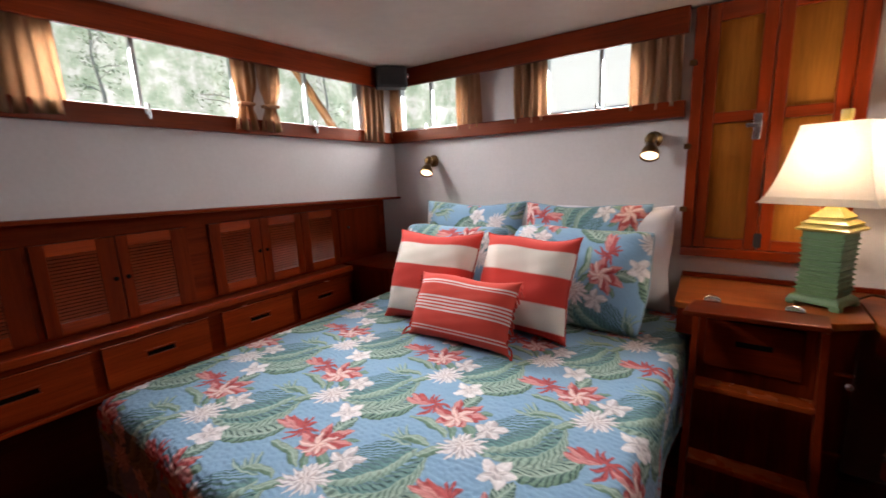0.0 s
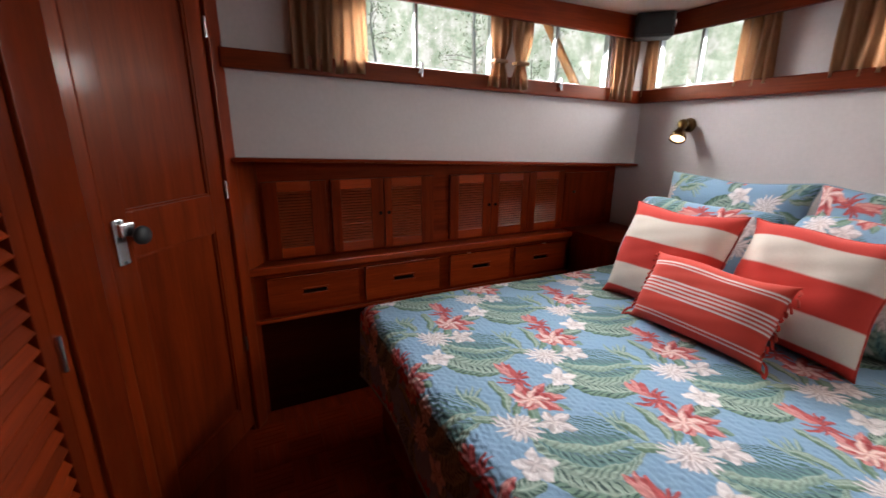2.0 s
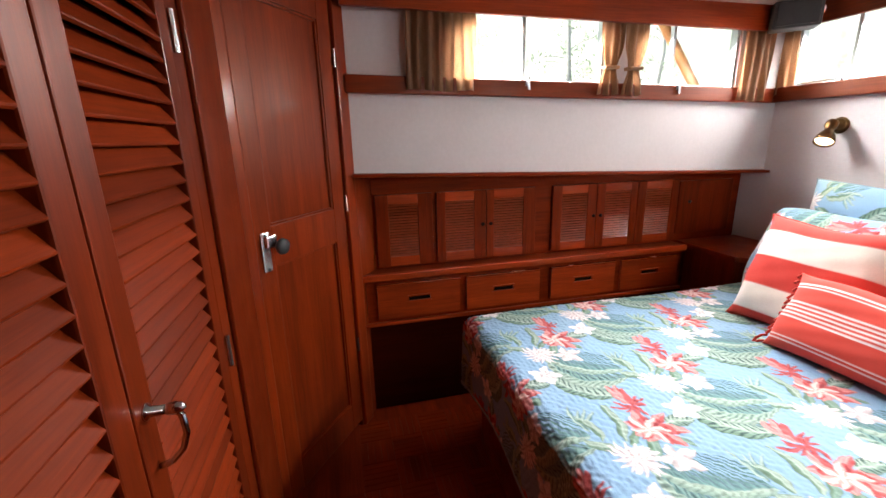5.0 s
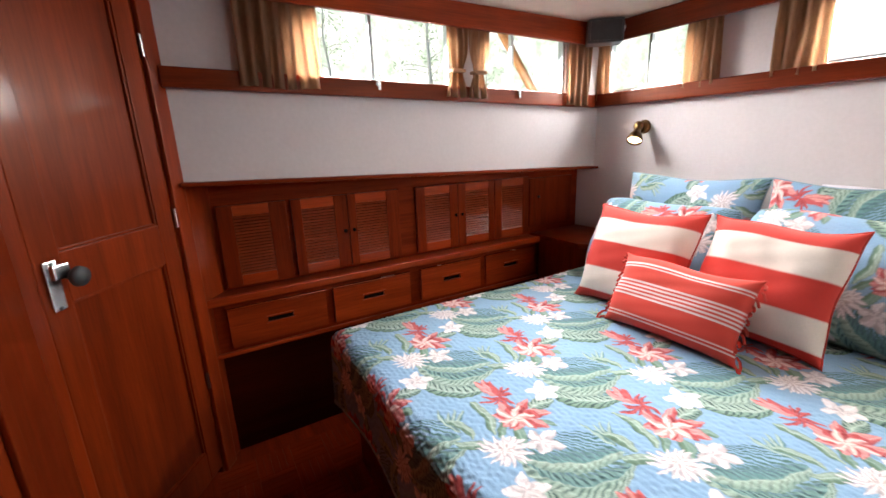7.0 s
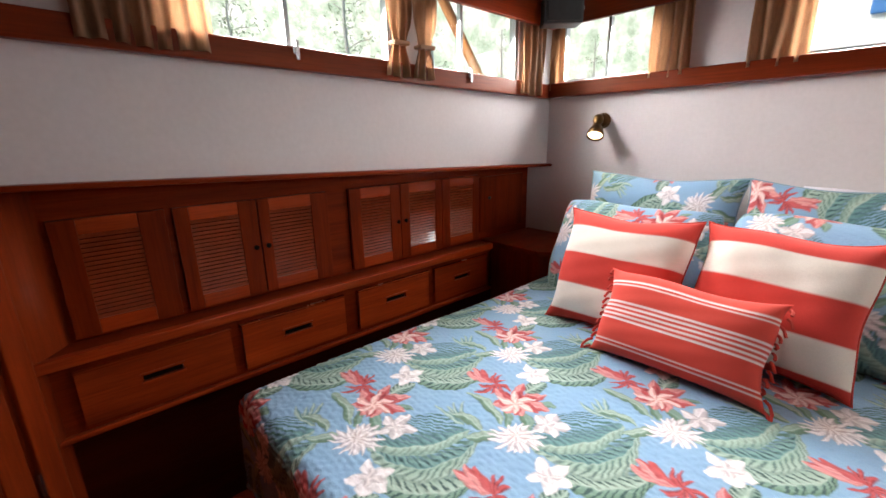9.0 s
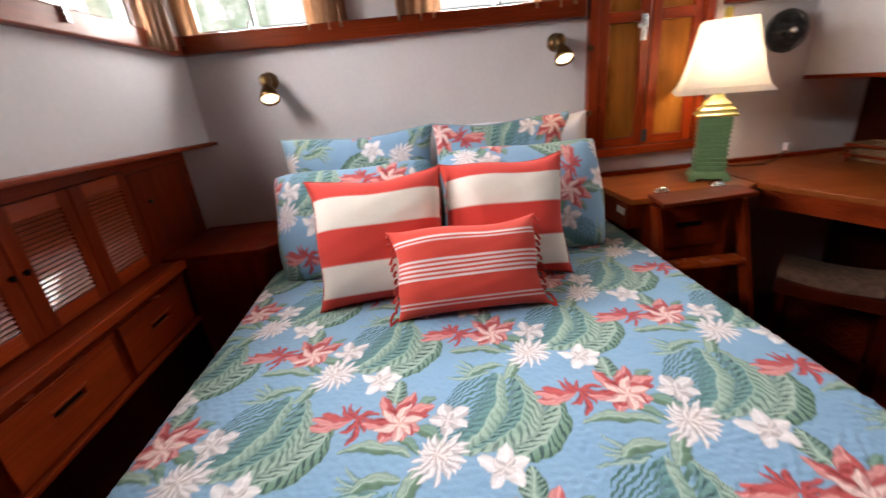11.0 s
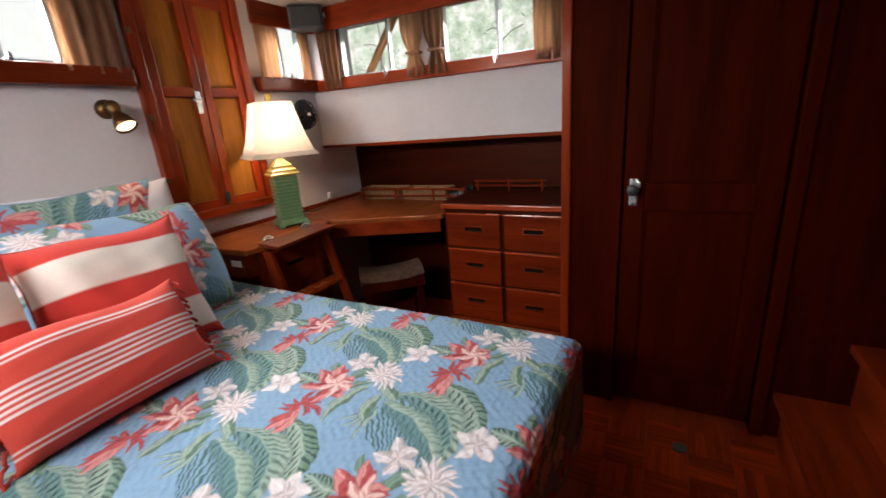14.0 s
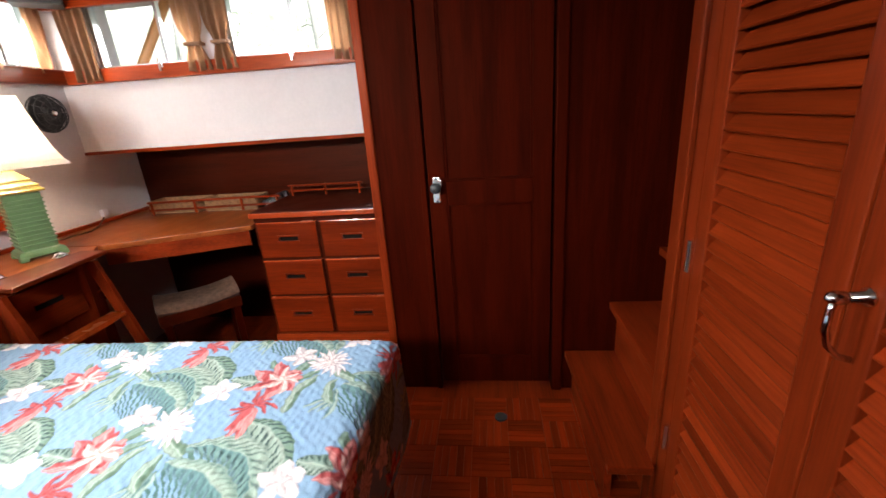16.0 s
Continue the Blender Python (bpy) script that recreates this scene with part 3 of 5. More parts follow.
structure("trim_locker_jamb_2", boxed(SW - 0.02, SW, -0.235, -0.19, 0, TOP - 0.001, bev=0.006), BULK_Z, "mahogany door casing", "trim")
structure("wall_stair_end", boxed(-0.13, SW, -1.5, -1.44, 0, TOP), BULK_Z, "dark wood bulkhead at the head of the stairs, its tone deepened for shade", "wall")
structure("wall_stair_side", boxed(-0.19, -0.13, -1.5, -1.02, 0, TOP), MAHOG_Z, "dark wood side of the stairwell", "wall")
stairs = thing("companionway_stairs", "dark mahogany companionway steps with open treads", "stairs")
for k in range(4):
    y = -0.245 - 0.18 * k
    z = 0.215 + 0.24 * k
    pts = [(-0.128, y), (SW - 0.022, y), (SW - 0.022, y - 0.26), (-0.128, y - 0.26)]
    if k == 0:
        pts = [(-0.2, y - 0.02), (SW - 0.022, y), (SW - 0.022, y - 0.26), (-0.116, y - 0.26), (-0.116, FWD + 0.016), (-0.2, FWD + 0.016)]
    part("tread", prism(pts, z - 0.03, z, 0.004), MAHOG_X, stairs)
    part("riser", boxed(-0.116, SW - 0.024, y - 0.06, y - 0.035, max(0.0, z - 0.24), z - 0.031), MAHOG_X, stairs)
DR = thing("floor_drain", "small round grey metal floor fitting", "drain", at=(0.255, 0.05, 0.0))
part("ring", turned([(0.022, 0.0), (0.026, 0.0), (0.026, 0.006), (0.022, 0.007)], None, 20), SLATE, DR)
part("cap", turned([(0.001, 0.0), (0.021, 0.0), (0.021, 0.004), (0.001, 0.005)], None, 20), CHROME, DR)

# ---- port side cabinet, set back under the lining ----
FACE, DFACE = -2.112, -2.026
CAB = thing("side_cabinet", "dark mahogany built-in cabinet with louvered doors above drawers", "cabinet")
bm = boxed(FACE - 0.02, FACE, -0.06, 2.245, 0.70, 1.16)
for v in bm.verts:
    if v.co.z > 1.1:
        v.co.z += 0.033 * (2.25 - v.co.y)
part("face", bm, MAHOG_Y, CAB)
bm = boxed(FACE - 0.02, -1.938, -0.06, 2.246, 1.15, 1.166, bev=0.005)
for v in bm.verts:
    v.co.z += 0.033 * (2.25 - v.co.y)
part("ledge", bm, MAHOG_Y, CAB)
part("shelf", boxed(FACE + 0.001, DFACE + 0.004, -0.06, 1.80, 0.728, 0.752), MAHOG_Y, CAB)
part("rail", boxed(DFACE + 0.005, -1.992, -0.06, 1.80, 0.722, 0.757, bev=0.006), DRAWER_Y, CAB)
part("drawer_case", boxed(DFACE - 0.03, DFACE, -0.06, 1.80, 0.485, 0.721), MAHOG_Y, CAB)
# Shade under the drawers is put into the base's darker wood.
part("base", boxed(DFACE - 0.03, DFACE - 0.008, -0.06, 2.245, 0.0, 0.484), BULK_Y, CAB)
part("lower_rail", boxed(DFACE + 0.001, DFACE + 0.022, -0.06, 1.80, 0.482, 0.50, bev=0.005), DRAWER_Y, CAB)


def louver_leaf(y0, y1, l0, l1, knob_y):
    """One cabinet door: stiles and rails round a field of slats from l0 to l1."""
    def bx(a, b, c, d, e, f, bev=0.0):
        return boxed(FACE + a, FACE + b, c, d, e, f, bev=bev)

    zb, zt, b0, b1, f = 0.766, 1.124, 0.812, 1.077, 0.022
    # Backing in the deepened wood paints the gaps between slats dark.
    d = part("door", bx(0.001, 0.008, y0, y1, zb, zt), BULK_Z, CAB)
    part("stile", bx(0.009, f, y0, l0, zb, zt, 0.002), MAHOG_Z, d)
    part("stile", bx(0.009, f, l1, y1, zb, zt, 0.002), MAHOG_Z, d)
    part("rail", bx(0.009, f, l0, l1, zb, b0, 0.002), DRAWER_Y, d)
    part("rail", bx(0.009, f, l0, l1, b1, zt, 0.002), DRAWER_Y, d)
    n = 19
    for k in range(n):
        z = b0 + (k + 0.5) * (b1 - b0) / n
        s = bmesh.new()
        box(s, -0.0056, 0.0056, l0, l1, -0.0018, 0.0018)
        bmesh.ops.rotate(s, verts=s.verts, cent=(0, 0, 0), matrix=Euler((0, radians(50), 0)).to_matrix())
        bmesh.ops.translate(s, verts=s.verts, vec=(FACE + 0.0165, 0, z))
        part("slat", s, SLATM, d)
    if knob_y is not None:
        part("knob", turned([(0.004, 0), (0.005, 0.006), (0.009, 0.008), (0.0095, 0.013), (0.003, 0.017)], pose(FACE + f, knob_y, 0.949, 0, 90, 0), 14), DARK, d, "dark round knob")


for leaf_row in ((0.04, 0.323, 0.103, 0.25, None), (0.345, 0.606, 0.39, 0.543, 0.586), (0.61, 0.886, 0.65, 0.815, 0.63),
                 (0.987, 1.251, 1.041, 1.197, 1.232), (1.255, 1.512, 1.306, 1.47, 1.275), (1.516, 1.788, 1.57, 1.74, None)):
    louver_leaf(*leaf_row)
end = part("end_door", boxed(FACE + 0.001, FACE + 0.016, 1.80, 2.18, 0.80, 1.11, bev=0.003), MAHOG_Z, CAB)
part("knob", turned([(0.004, 0), (0.005, 0.006), (0.009, 0.009), (0.009, 0.014), (0.003, 0.018)], pose(FACE + 0.016, 1.87, 0.99, 0, 90, 0), 14), BLACK, end, "dark round knob")


def drawer(parent, axis, face, into, u0, u1, z0, z1, grip=0.11, material=DRAWER_Y):
    """A raised drawer front with a slot for the fingers."""
    mid, gz = (u0 + u1) / 2, z0 + (z1 - z0) * 0.56

    def bx(a, b, c, d, e, f, bev=0.0):
        return boxed(face + into * a, face + into * b, c, d, e, f, bev=bev) if axis == "x" else boxed(c, d, face + into * a, face + into * b, e, f, bev=bev)

    g, hz = grip / 2, 0.014
    bm = bx(0, 0.016, u0, u1, gz + hz, z1)
    for c, d, e, f in ((u0, u1, z0, gz - hz), (u0, mid - g, gz - hz, gz + hz), (mid + g, u1, gz - hz, gz + hz)):
        if axis == "x":
            box(bm, face, face + into * 0.016, c, d, e, f)
        else:
            box(bm, c, d, face, face + into * 0.016, e, f)
    bmesh.ops.remove_doubles(bm, verts=bm.verts, dist=0.0005)
    ob = part("drawer", bm, material, parent)
    # Added strip carries the drawer edge's highlight in its lighter colour.
    part("top_edge", bx(0.001, 0.0205, u0 - 0.003, u1 + 0.003, z1 + 0.0005, z1 + 0.009, 0.003), EDGE_Y, ob, "glossy drawer edge strip, its highlight put into the lighter wood")
    # Near-black plate paints the shade inside the slot.
    part("grip_shade", bx(0.0005, 0.003, mid - g, mid + g, gz - hz, gz + hz), DARK, ob, "near-black shade in the finger slot")
    part("grip_lip", bx(0.0165, 0.0215, mid - g - 0.006, mid + g + 0.006, gz + hz - 0.003, gz + hz + 0.004, 0.001), material, ob)
    part("grip_lip", bx(0.0165, 0.0215, mid - g - 0.006, mid + g + 0.006, gz - hz - 0.004, gz - hz + 0.003, 0.001), material, ob)
    return ob


for y0, y1 in ((0.017, 0.437), (0.474, 0.884), (0.952, 1.345), (1.386, 1.766)):
    drawer(CAB, "x", DFACE + 0.001, 1, y0, y1, 0.52, 0.688)

# corner locker by the bed head
CL = thing("corner_shelf", "dark mahogany corner shelf beside the bed head", "shelf")
part("top", prism([(FACE + 0.018, 1.81), (-1.70, 1.81), (-1.62, 1.88), (-1.62, 2.245), (FACE + 0.018, 2.245)], 0.735, 0.76, 0.004), MAHOG_Y, CL)
part("front", prism([(DFACE + 0.002, 1.82), (-1.705, 1.82), (-1.64, 1.885), (-1.64, 2.245), (DFACE + 0.002, 2.245)], 0.0, 0.734), MAHOG_Z, CL)


# ---- printed cloth ----
SKYBLUE = (0.225, 0.395, 0.565)


def blend(rgb, mask, color):
    rgb[:] = rgb * (1 - mask[:, None]) + mask[:, None] * np.array(color)


def soft(edge, width):
    return np.clip(edge / width + 0.5, 0, 1)


def leaf(rgb, x, y, cx, cy, length, width, turn, bend, green, pale, ribs=0.0, comb=1.0, point=0.6):
    """A curved leaf; ribs: spacing of its fingers, comb: how far the gaps between the fingers run in."""
    far = length * (0.5 + abs(bend)) + width * 0.5
    pick = np.nonzero((np.abs(x - cx) < far) & (np.abs(y - cy) < far))[0]
    if not len(pick):
        return
    whole, rgb, x, y = rgb, rgb[pick], x[pick], y[pick]
    c, s = math.cos(turn), math.sin(turn)
    u, v = (x - cx) * c + (y - cy) * s, -(x - cx) * s + (y - cy) * c
    v = v - bend * (1 - (2 * u / length) ** 2) * length
    k = np.clip(1 - (2 * u / length) ** 2, 0, 1)
    half = width / 2 * k ** point
    q = np.abs(v) / np.maximum(half, 1e-4)
    m = soft(half - np.abs(v), 0.004) * (np.abs(u) < length / 2)
    if ribs:
        f = np.cos(2 * np.pi * (u - 0.55 * np.abs(v)) / ribs)
        gap = np.clip((f - 0.1) * 3, 0, 1) * np.clip((q - (1 - 0.5 * comb)) / 0.2, 0, 1)
        m = m * (1 - 0.95 * gap)
    rim = m * soft(q - 0.86, 0.12) * 0.55
    blend(rgb, m, green)
    blend(rgb, m * np.clip(v / (width * 0.5) + 0.45, 0, 1) * 0.8, pale)
    blend(rgb, m * np.clip(-v / (width * 0.5), 0, 1) * 0.4, tuple(g * 0.55 for g in green))
    if ribs:
        blend(rgb, m * np.clip(f * 2 + 0.55, 0, 1) * np.clip((q - 0.12) / 0.4, 0, 1) * 0.92, (0.022, 0.075, 0.062))
    blend(rgb, rim, tuple(g * 0.5 for g in green))
    blend(rgb, m * soft(0.002 - np.abs(v), 0.002) * 0.7, tuple(min(1, p * 1.15) for p in pale))
    whole[pick] = rgb


def frond(rgb, x, y, start, tip, bend, left, right, ribs, combs, cols, dark):
    """A palm leaf bent along a chord: widths, combs (how far the gaps between its fingers run in), colours and strength of the dark ribs, each to the left and right."""
    (ax, ay), (bx, by) = start, tip
    length = math.hypot(bx - ax, by - ay)
    cx, cy, c, s = (ax + bx) / 2, (ay + by) / 2, (bx - ax) / length, (by - ay) / length
    far = length * (0.5 + abs(bend)) + max(left, right)
    pick = np.nonzero((np.abs(x - cx) < far) & (np.abs(y - cy) < far))[0]
    if not len(pick):
        return
    whole, rgb, x, y = rgb, rgb[pick], x[pick], y[pick]
    u, v = (x - cx) * c + (y - cy) * s, -(x - cx) * s + (y - cy) * c
    v = v - bend * (1 - (2 * u / length) ** 2) * length
    k = np.clip(1 - (2 * u / length) ** 2, 0, 1) ** 0.55
    for sign, width, comb, (inner, outer), ink in zip((1, -1), (left, right), combs, cols, dark):
        half = width * k
        w = v * sign
        q = w / np.maximum(half, 1e-4)
        f = np.cos(2 * np.pi * (u - 0.75 * w - 6 * w * w) / ribs)
        m = soft(half - w, 0.004) * soft(w + 0.0005, 0.001) * (np.abs(u) < length / 2)
        zone = np.clip((q - (1 - comb)) / 0.35, 0, 1)
        m = m * (1 - 0.97 * np.clip(f * 2.2 + 0.25 + 0.75 * zone, 0, 1) * zone)
        blend(rgb, m, inner)
        blend(rgb, m * np.clip(q * 1.2 - 0.1, 0, 1), outer)
        blend(rgb, m * np.clip(-f * 1.5 - 0.2, 0, 1) * np.clip(0.9 - q, 0, 1) * 0.35, tuple(min(1, 1.35 * p) for p in outer))
        blend(rgb, m * np.clip(f * 2.5 - 0.6, 0, 1) * np.clip(q / 0.2, 0, 1) * ink, RIBS)
        blend(rgb, m * np.clip(zone * 1.5 - 0.3, 0, 1) * ink * 0.75, (0.035, 0.11, 0.085))
        blend(rgb, m * np.clip((q - 0.8) / 0.2, 0, 1) * 0.35 * ink, RIBS)
    blend(rgb, soft(0.0018 - np.abs(v), 0.002) * (np.abs(u) < length / 2) * 0.6, PALE)
    whole[pick] = rgb


RED, PINK, BLUSH, DEEP = (0.52, 0.085, 0.085), (0.70, 0.33, 0.31), (0.80, 0.62, 0.57), (0.33, 0.03, 0.035)
WHITEP, GREY = (0.78, 0.74, 0.74), (0.55, 0.50, 0.50)
MOSS, SAGE, PALE, TEAL, RIBS = (0.12, 0.23, 0.15), (0.20, 0.33, 0.27), (0.37, 0.48, 0.40), (0.11, 0.25, 0.25), (0.016, 0.06, 0.06)
PITCH_X, PITCH_Y = 0.508, 0.58


def petals(rgb, x, y, cx, cy, count, turn, long, wide, base, edge, jitter=0.0, bend=0.05):
    """A ring of petals about a centre; base and edge: the two colours of each."""
    for k in range(count):
        a = turn + k * 2 * math.pi / count + jitter * math.sin(5 * k + turn)
        n = long * (1 + 1.6 * jitter * math.sin(7 * k + 3 * turn))
        leaf(rgb, x, y, cx + math.cos(a) * n * 0.5, cy + math.sin(a) * n * 0.5, n, wide, a, bend, edge, base, point=0.95)


def floral(x, y):
    """The print of the quilt: a half-drop repeat of palm leaves, red blossoms and white blossoms on blue."""
    rgb = np.tile(np.array(SKYBLUE), (len(x), 1))
    spots = []
    for j in range(-1, 4):
        for i in range(-1, 3):
            spots.append((i * PITCH_X + (PITCH_X / 2 if j % 2 else 0), j * PITCH_Y / 2))
    # drawn by brush: edges wander a little, in step with the repeat
    fx, fy = 2 * np.pi / PITCH_X, 2 * np.pi / PITCH_Y
    wx = 0.003 * np.sin(fx * 6 * x + fy * 4 * y) + 0.0015 * np.sin(fx * 15 * x - fy * 12 * y + 1)
    wy = 0.003 * np.sin(fx * 5 * x - fy * 6 * y + 2) + 0.0015 * np.sin(fx * 13 * x + fy * 16 * y)
    px, py = np.mod(x, PITCH_X) + wx, np.mod(y, PITCH_Y) + wy
    near = [s for s in spots if -0.4 < s[0] < PITCH_X + 0.4 and -0.3 < s[1] < PITCH_Y + 0.5]
    wash = 0.5 + 0.5 * np.sin(fx * 2 * x + fy * 3 * y) * np.sin(fx * 3 * x - fy * 2 * y + 1)
    blend(rgb, 0.25 * wash, (0.17, 0.335, 0.53))
    for ox, oy in near:
        u, v = px - ox, py - oy
        frond(rgb, u, v, (0.112, -0.268), (-0.05, -0.436), 0.17, 0.03, 0.052, 0.019, (0.12, 0.4), ((SAGE, MOSS), (PALE, SAGE)), (0.85, 0.9))
        frond(rgb, u, v, (0.022, -0.165), (-0.142, -0.394), 0.31, 0.045, 0.080, 0.019, (0.35, 0.8), ((SAGE, PALE), (TEAL, SAGE)), (0.6, 1.0))
        frond(rgb, u, v, (-0.012, -0.172), (-0.142, -0.392), 0.13, 0.03, 0.110, 0.019, (0.05, 0.92), ((PALE, SAGE), (TEAL, TEAL)), (0.35, 0.9))
        for tx, ty in ((-0.098, -0.105), (-0.118, -0.125), (-0.116, -0.148), (-0.10, -0.165), (-0.135, -0.17)):
            a = math.atan2(ty + 0.168, tx + 0.03)
            leaf(rgb, u, v, (tx - 0.03) / 2, (ty - 0.168) / 2, math.hypot(tx + 0.03, ty + 0.168), 0.012, a, 0.06, TEAL, PALE)
        leaf(rgb, u, v, -0.035, -0.158, 0.10, 0.03, 0.18, 0.14, MOSS, PALE)
        leaf(rgb, u, v, 0.022, -0.162, 0.085, 0.034, 1.0, -0.1, MOSS, PALE)
    for ox, oy in near:
        u, v = px - ox, py - oy
        leaf(rgb, u, v, -0.047, -0.082, 0.15, 0.03, -0.18, 0.11, MOSS, PALE)
        leaf(rgb, u, v, 0.02, -0.07, 0.07, 0.024, -0.8, 0.08, MOSS, SAGE)
        leaf(rgb, u, v, 0.0, 0.093, 0.082, 0.046, 1.5, 0.06, SAGE, PALE, 0.012, 0.2)
        leaf(rgb, u, v, 0.066, 0.042, 0.062, 0.024, 0.62, 0.1, MOSS, SAGE)
        leaf(rgb, u, v, 0.06, -0.045, 0.07, 0.03, -0.6, 0.1, MOSS, SAGE)
        # trailing blossom: a bell on a spray of thin petals
        for a, n, w in ((3.3, 0.10, 0.030), (3.02, 0.095, 0.026), (2.8, 0.075, 0.018)):
            leaf(rgb, u, v, -0.102 + math.cos(a) * n / 2, 0.02 + math.sin(a) * n / 2, n, w, a, 0.06, RED, PINK if w > 0.02 else RED)
        for a, n in ((1.9, 0.055), (1.35, 0.04), (4.5, 0.07), (5.2, 0.045), (2.3, 0.06), (4.05, 0.05), (0.2, 0.05), (5.9, 0.05)):
            leaf(rgb, u, v, -0.092 + math.cos(a) * n / 2, 0.018 + math.sin(a) * n / 2, n, 0.012, a, 0.12, DEEP, RED)
        # main red blossom
        petals(rgb, u, v, 0.0, 0.0, 7, 0.35, 0.078, 0.036, PINK, RED, 0.16)
        petals(rgb, u, v, 0.0, 0.0, 6, 1.05, 0.062, 0.028, RED, DEEP, 0.14)
        petals(rgb, u, v, 0.002, -0.01, 6, 0.2, 0.05, 0.022, BLUSH, PINK, 0.12)
        petals(rgb, u, v, 0.002, -0.012, 5, 0.8, 0.026, 0.014, BLUSH, PINK, 0.1)
        # many-petalled white blossom
        petals(rgb, u, v, 0.086, -0.106, 17, 0.1, 0.062, 0.013, WHITEP, GREY, 0.10)
        petals(rgb, u, v, 0.086, -0.106, 12, 0.3, 0.045, 0.014, WHITEP, GREY, 0.10)
        petals(rgb, u, v, 0.086, -0.104, 8, 0.0, 0.026, 0.012, WHITEP, (0.60, 0.50, 0.47), 0.1)
        # two small white blossoms
        for cx, cy, t0 in ((0.113, -0.016, 0.55), (0.208, -0.15, 0.15)):
            petals(rgb, u, v, cx, cy, 5, t0, 0.05, 0.032, WHITEP, GREY if t0 > 0.3 else WHITEP, 0.10)
            petals(rgb, u, v, cx, cy, 4, t0 + 0.5, 0.026, 0.015, (0.70, 0.64, 0.63), GREY, 0.1)
    return rgb


def print_on(ob, rgb):
    a = ob.data.color_attributes.new("print", "FLOAT_COLOR", "POINT")
    a.data.foreach_set("color", np.column_stack([rgb, np.ones(len(rgb))]).astype(np.float32).ravel())


# ---- bed ----
BX0, BX1, BY0, BY1, BZ = -1.70, -0.122, 0.362, 2.235, 0.635
BED = thing("double_bed", "island double bed made up on a mahogany platform", "bed")
part("platform", boxed(BX0 + 0.06, BX1 - 0.05, BY0 + 0.06, BY1, 0.0, 0.40, bev=0.01), MAHOG_Y, BED)
part("platform_rail", boxed(BX1 - 0.05, BX1 - 0.02, BY0 + 0.02, BY1, 0.30, 0.42, bev=0.008), MAHOG_Y, BED)
part("mattress", boxed(BX0 + 0.03, BX1 - 0.03, BY0 + 0.03, BY1, 0.41, BZ - 0.03, bev=0.03), LINEN, BED)
part("corner_fitting", boxed(BX1 - 0.045, BX1 - 0.008, BY0 + 0.006, BY0 + 0.05, 0.37, 0.43, bev=0.006), CHROME, BED, "small metal corner fitting")


def coverlet():
    """The quilt: a fine sheet over the mattress with its sides hanging down, puckered by the quilting."""
    step, drop, rad = 0.0029, 0.30, 0.05
    us = np.arange(-drop, (BX1 - BX0) + drop + step, step)
    vs = np.arange(-drop, (BY1 - BY0) + step, step)
    U, V = np.meshgrid(us, vs)

    def fold(s, length):
        """Distance along the cloth to place and height below the top."""
        def one(d):
            arc = rad * math.pi / 2
            d = np.maximum(d, 0)
            on = np.minimum(d, arc) / rad
            return rad * np.sin(on) , rad * (1 - np.cos(on)) + np.maximum(d - arc, 0)
        a, za = one(rad - s)
        b, zb = one(s - (length - rad))
        place = np.clip(s, rad, length - rad) - a + b
        return place, za + zb
    X, zx = fold(U, BX1 - BX0)
    Y, zy = fold(V, (BY1 - BY0) + 1.0)
    zd = np.maximum(zx, zy) + 0.12 * np.minimum(zx, zy)
    rnd = np.random.RandomState(4)
    pucker = np.zeros_like(U)
    for k in range(46):
        a, f, ph = rnd.uniform(0.3, 2.8), rnd.uniform(160, 420), rnd.uniform(0, 6.3)
        pucker += np.sin((U * math.cos(a) + V * math.sin(a)) * f + ph + 2.2 * np.sin(U * rnd.uniform(4, 14) + V * rnd.uniform(4, 14)))
    pucker *= 0.0010 / 6.8
    hang = np.clip(zd / 0.25, 0, 1)
    sway = 0.012 * np.sin(V * 9 + 1) * hang * (zx > zy) + 0.012 * np.sin(U * 8 + 2) * hang * (zy >= zx)
    sag = 0.006 * np.sin(U * 5.1 + 1) * np.sin(V * 4.3)
    X = X + BX0 + np.where(zx > zy, np.where(U < 0.5, -1, 1) * (pucker + sway), 0)
    Yw = Y + BY0 + np.where(zy >= zx, -(pucker + sway), 0) * (hang > 0)
    Z = BZ - zd + np.where(zd < 0.05, pucker, 0) + sag * (1 - hang)
    n, m = U.shape
    idx = np.arange(n * m).reshape(n, m)
    quads = np.stack([idx[:-1, :-1], idx[:-1, 1:], idx[1:, 1:], idx[1:, :-1]], -1).reshape(-1, 4)
    me = bpy.data.meshes.new("quilt")
    me.from_pydata(np.stack([X, Yw, Z], -1).reshape(-1, 3).tolist(), [], quads.tolist())
    me.materials.append(FLORAL)
    for p in me.polygons:
        p.use_smooth = True
    ob = new("quilt", me)
    rgb = floral(U.ravel() + BX0 + 1.373 + 3 * PITCH_X, V.ravel() + BY0 - 1.205 + 4 * PITCH_Y)
    print_on(ob, rgb)
    top = thing("coverlet", "blue quilted coverlet printed with leaves and red and white blossoms", "bedspread")
    ob.parent = top
    P = np.stack([X, Yw, Z], -1)
    edge = [tuple(P[i, 0]) for i in range(n - 1, 0, -8)] + [tuple(P[0, j]) for j in range(0, m, 8)] + [tuple(P[i, -1]) for i in range(0, n, 8)]
    part("hem", tube(edge, 0.005, 6), PIPING, top, "narrow bound hem", smooth=True)
    return top


coverlet()


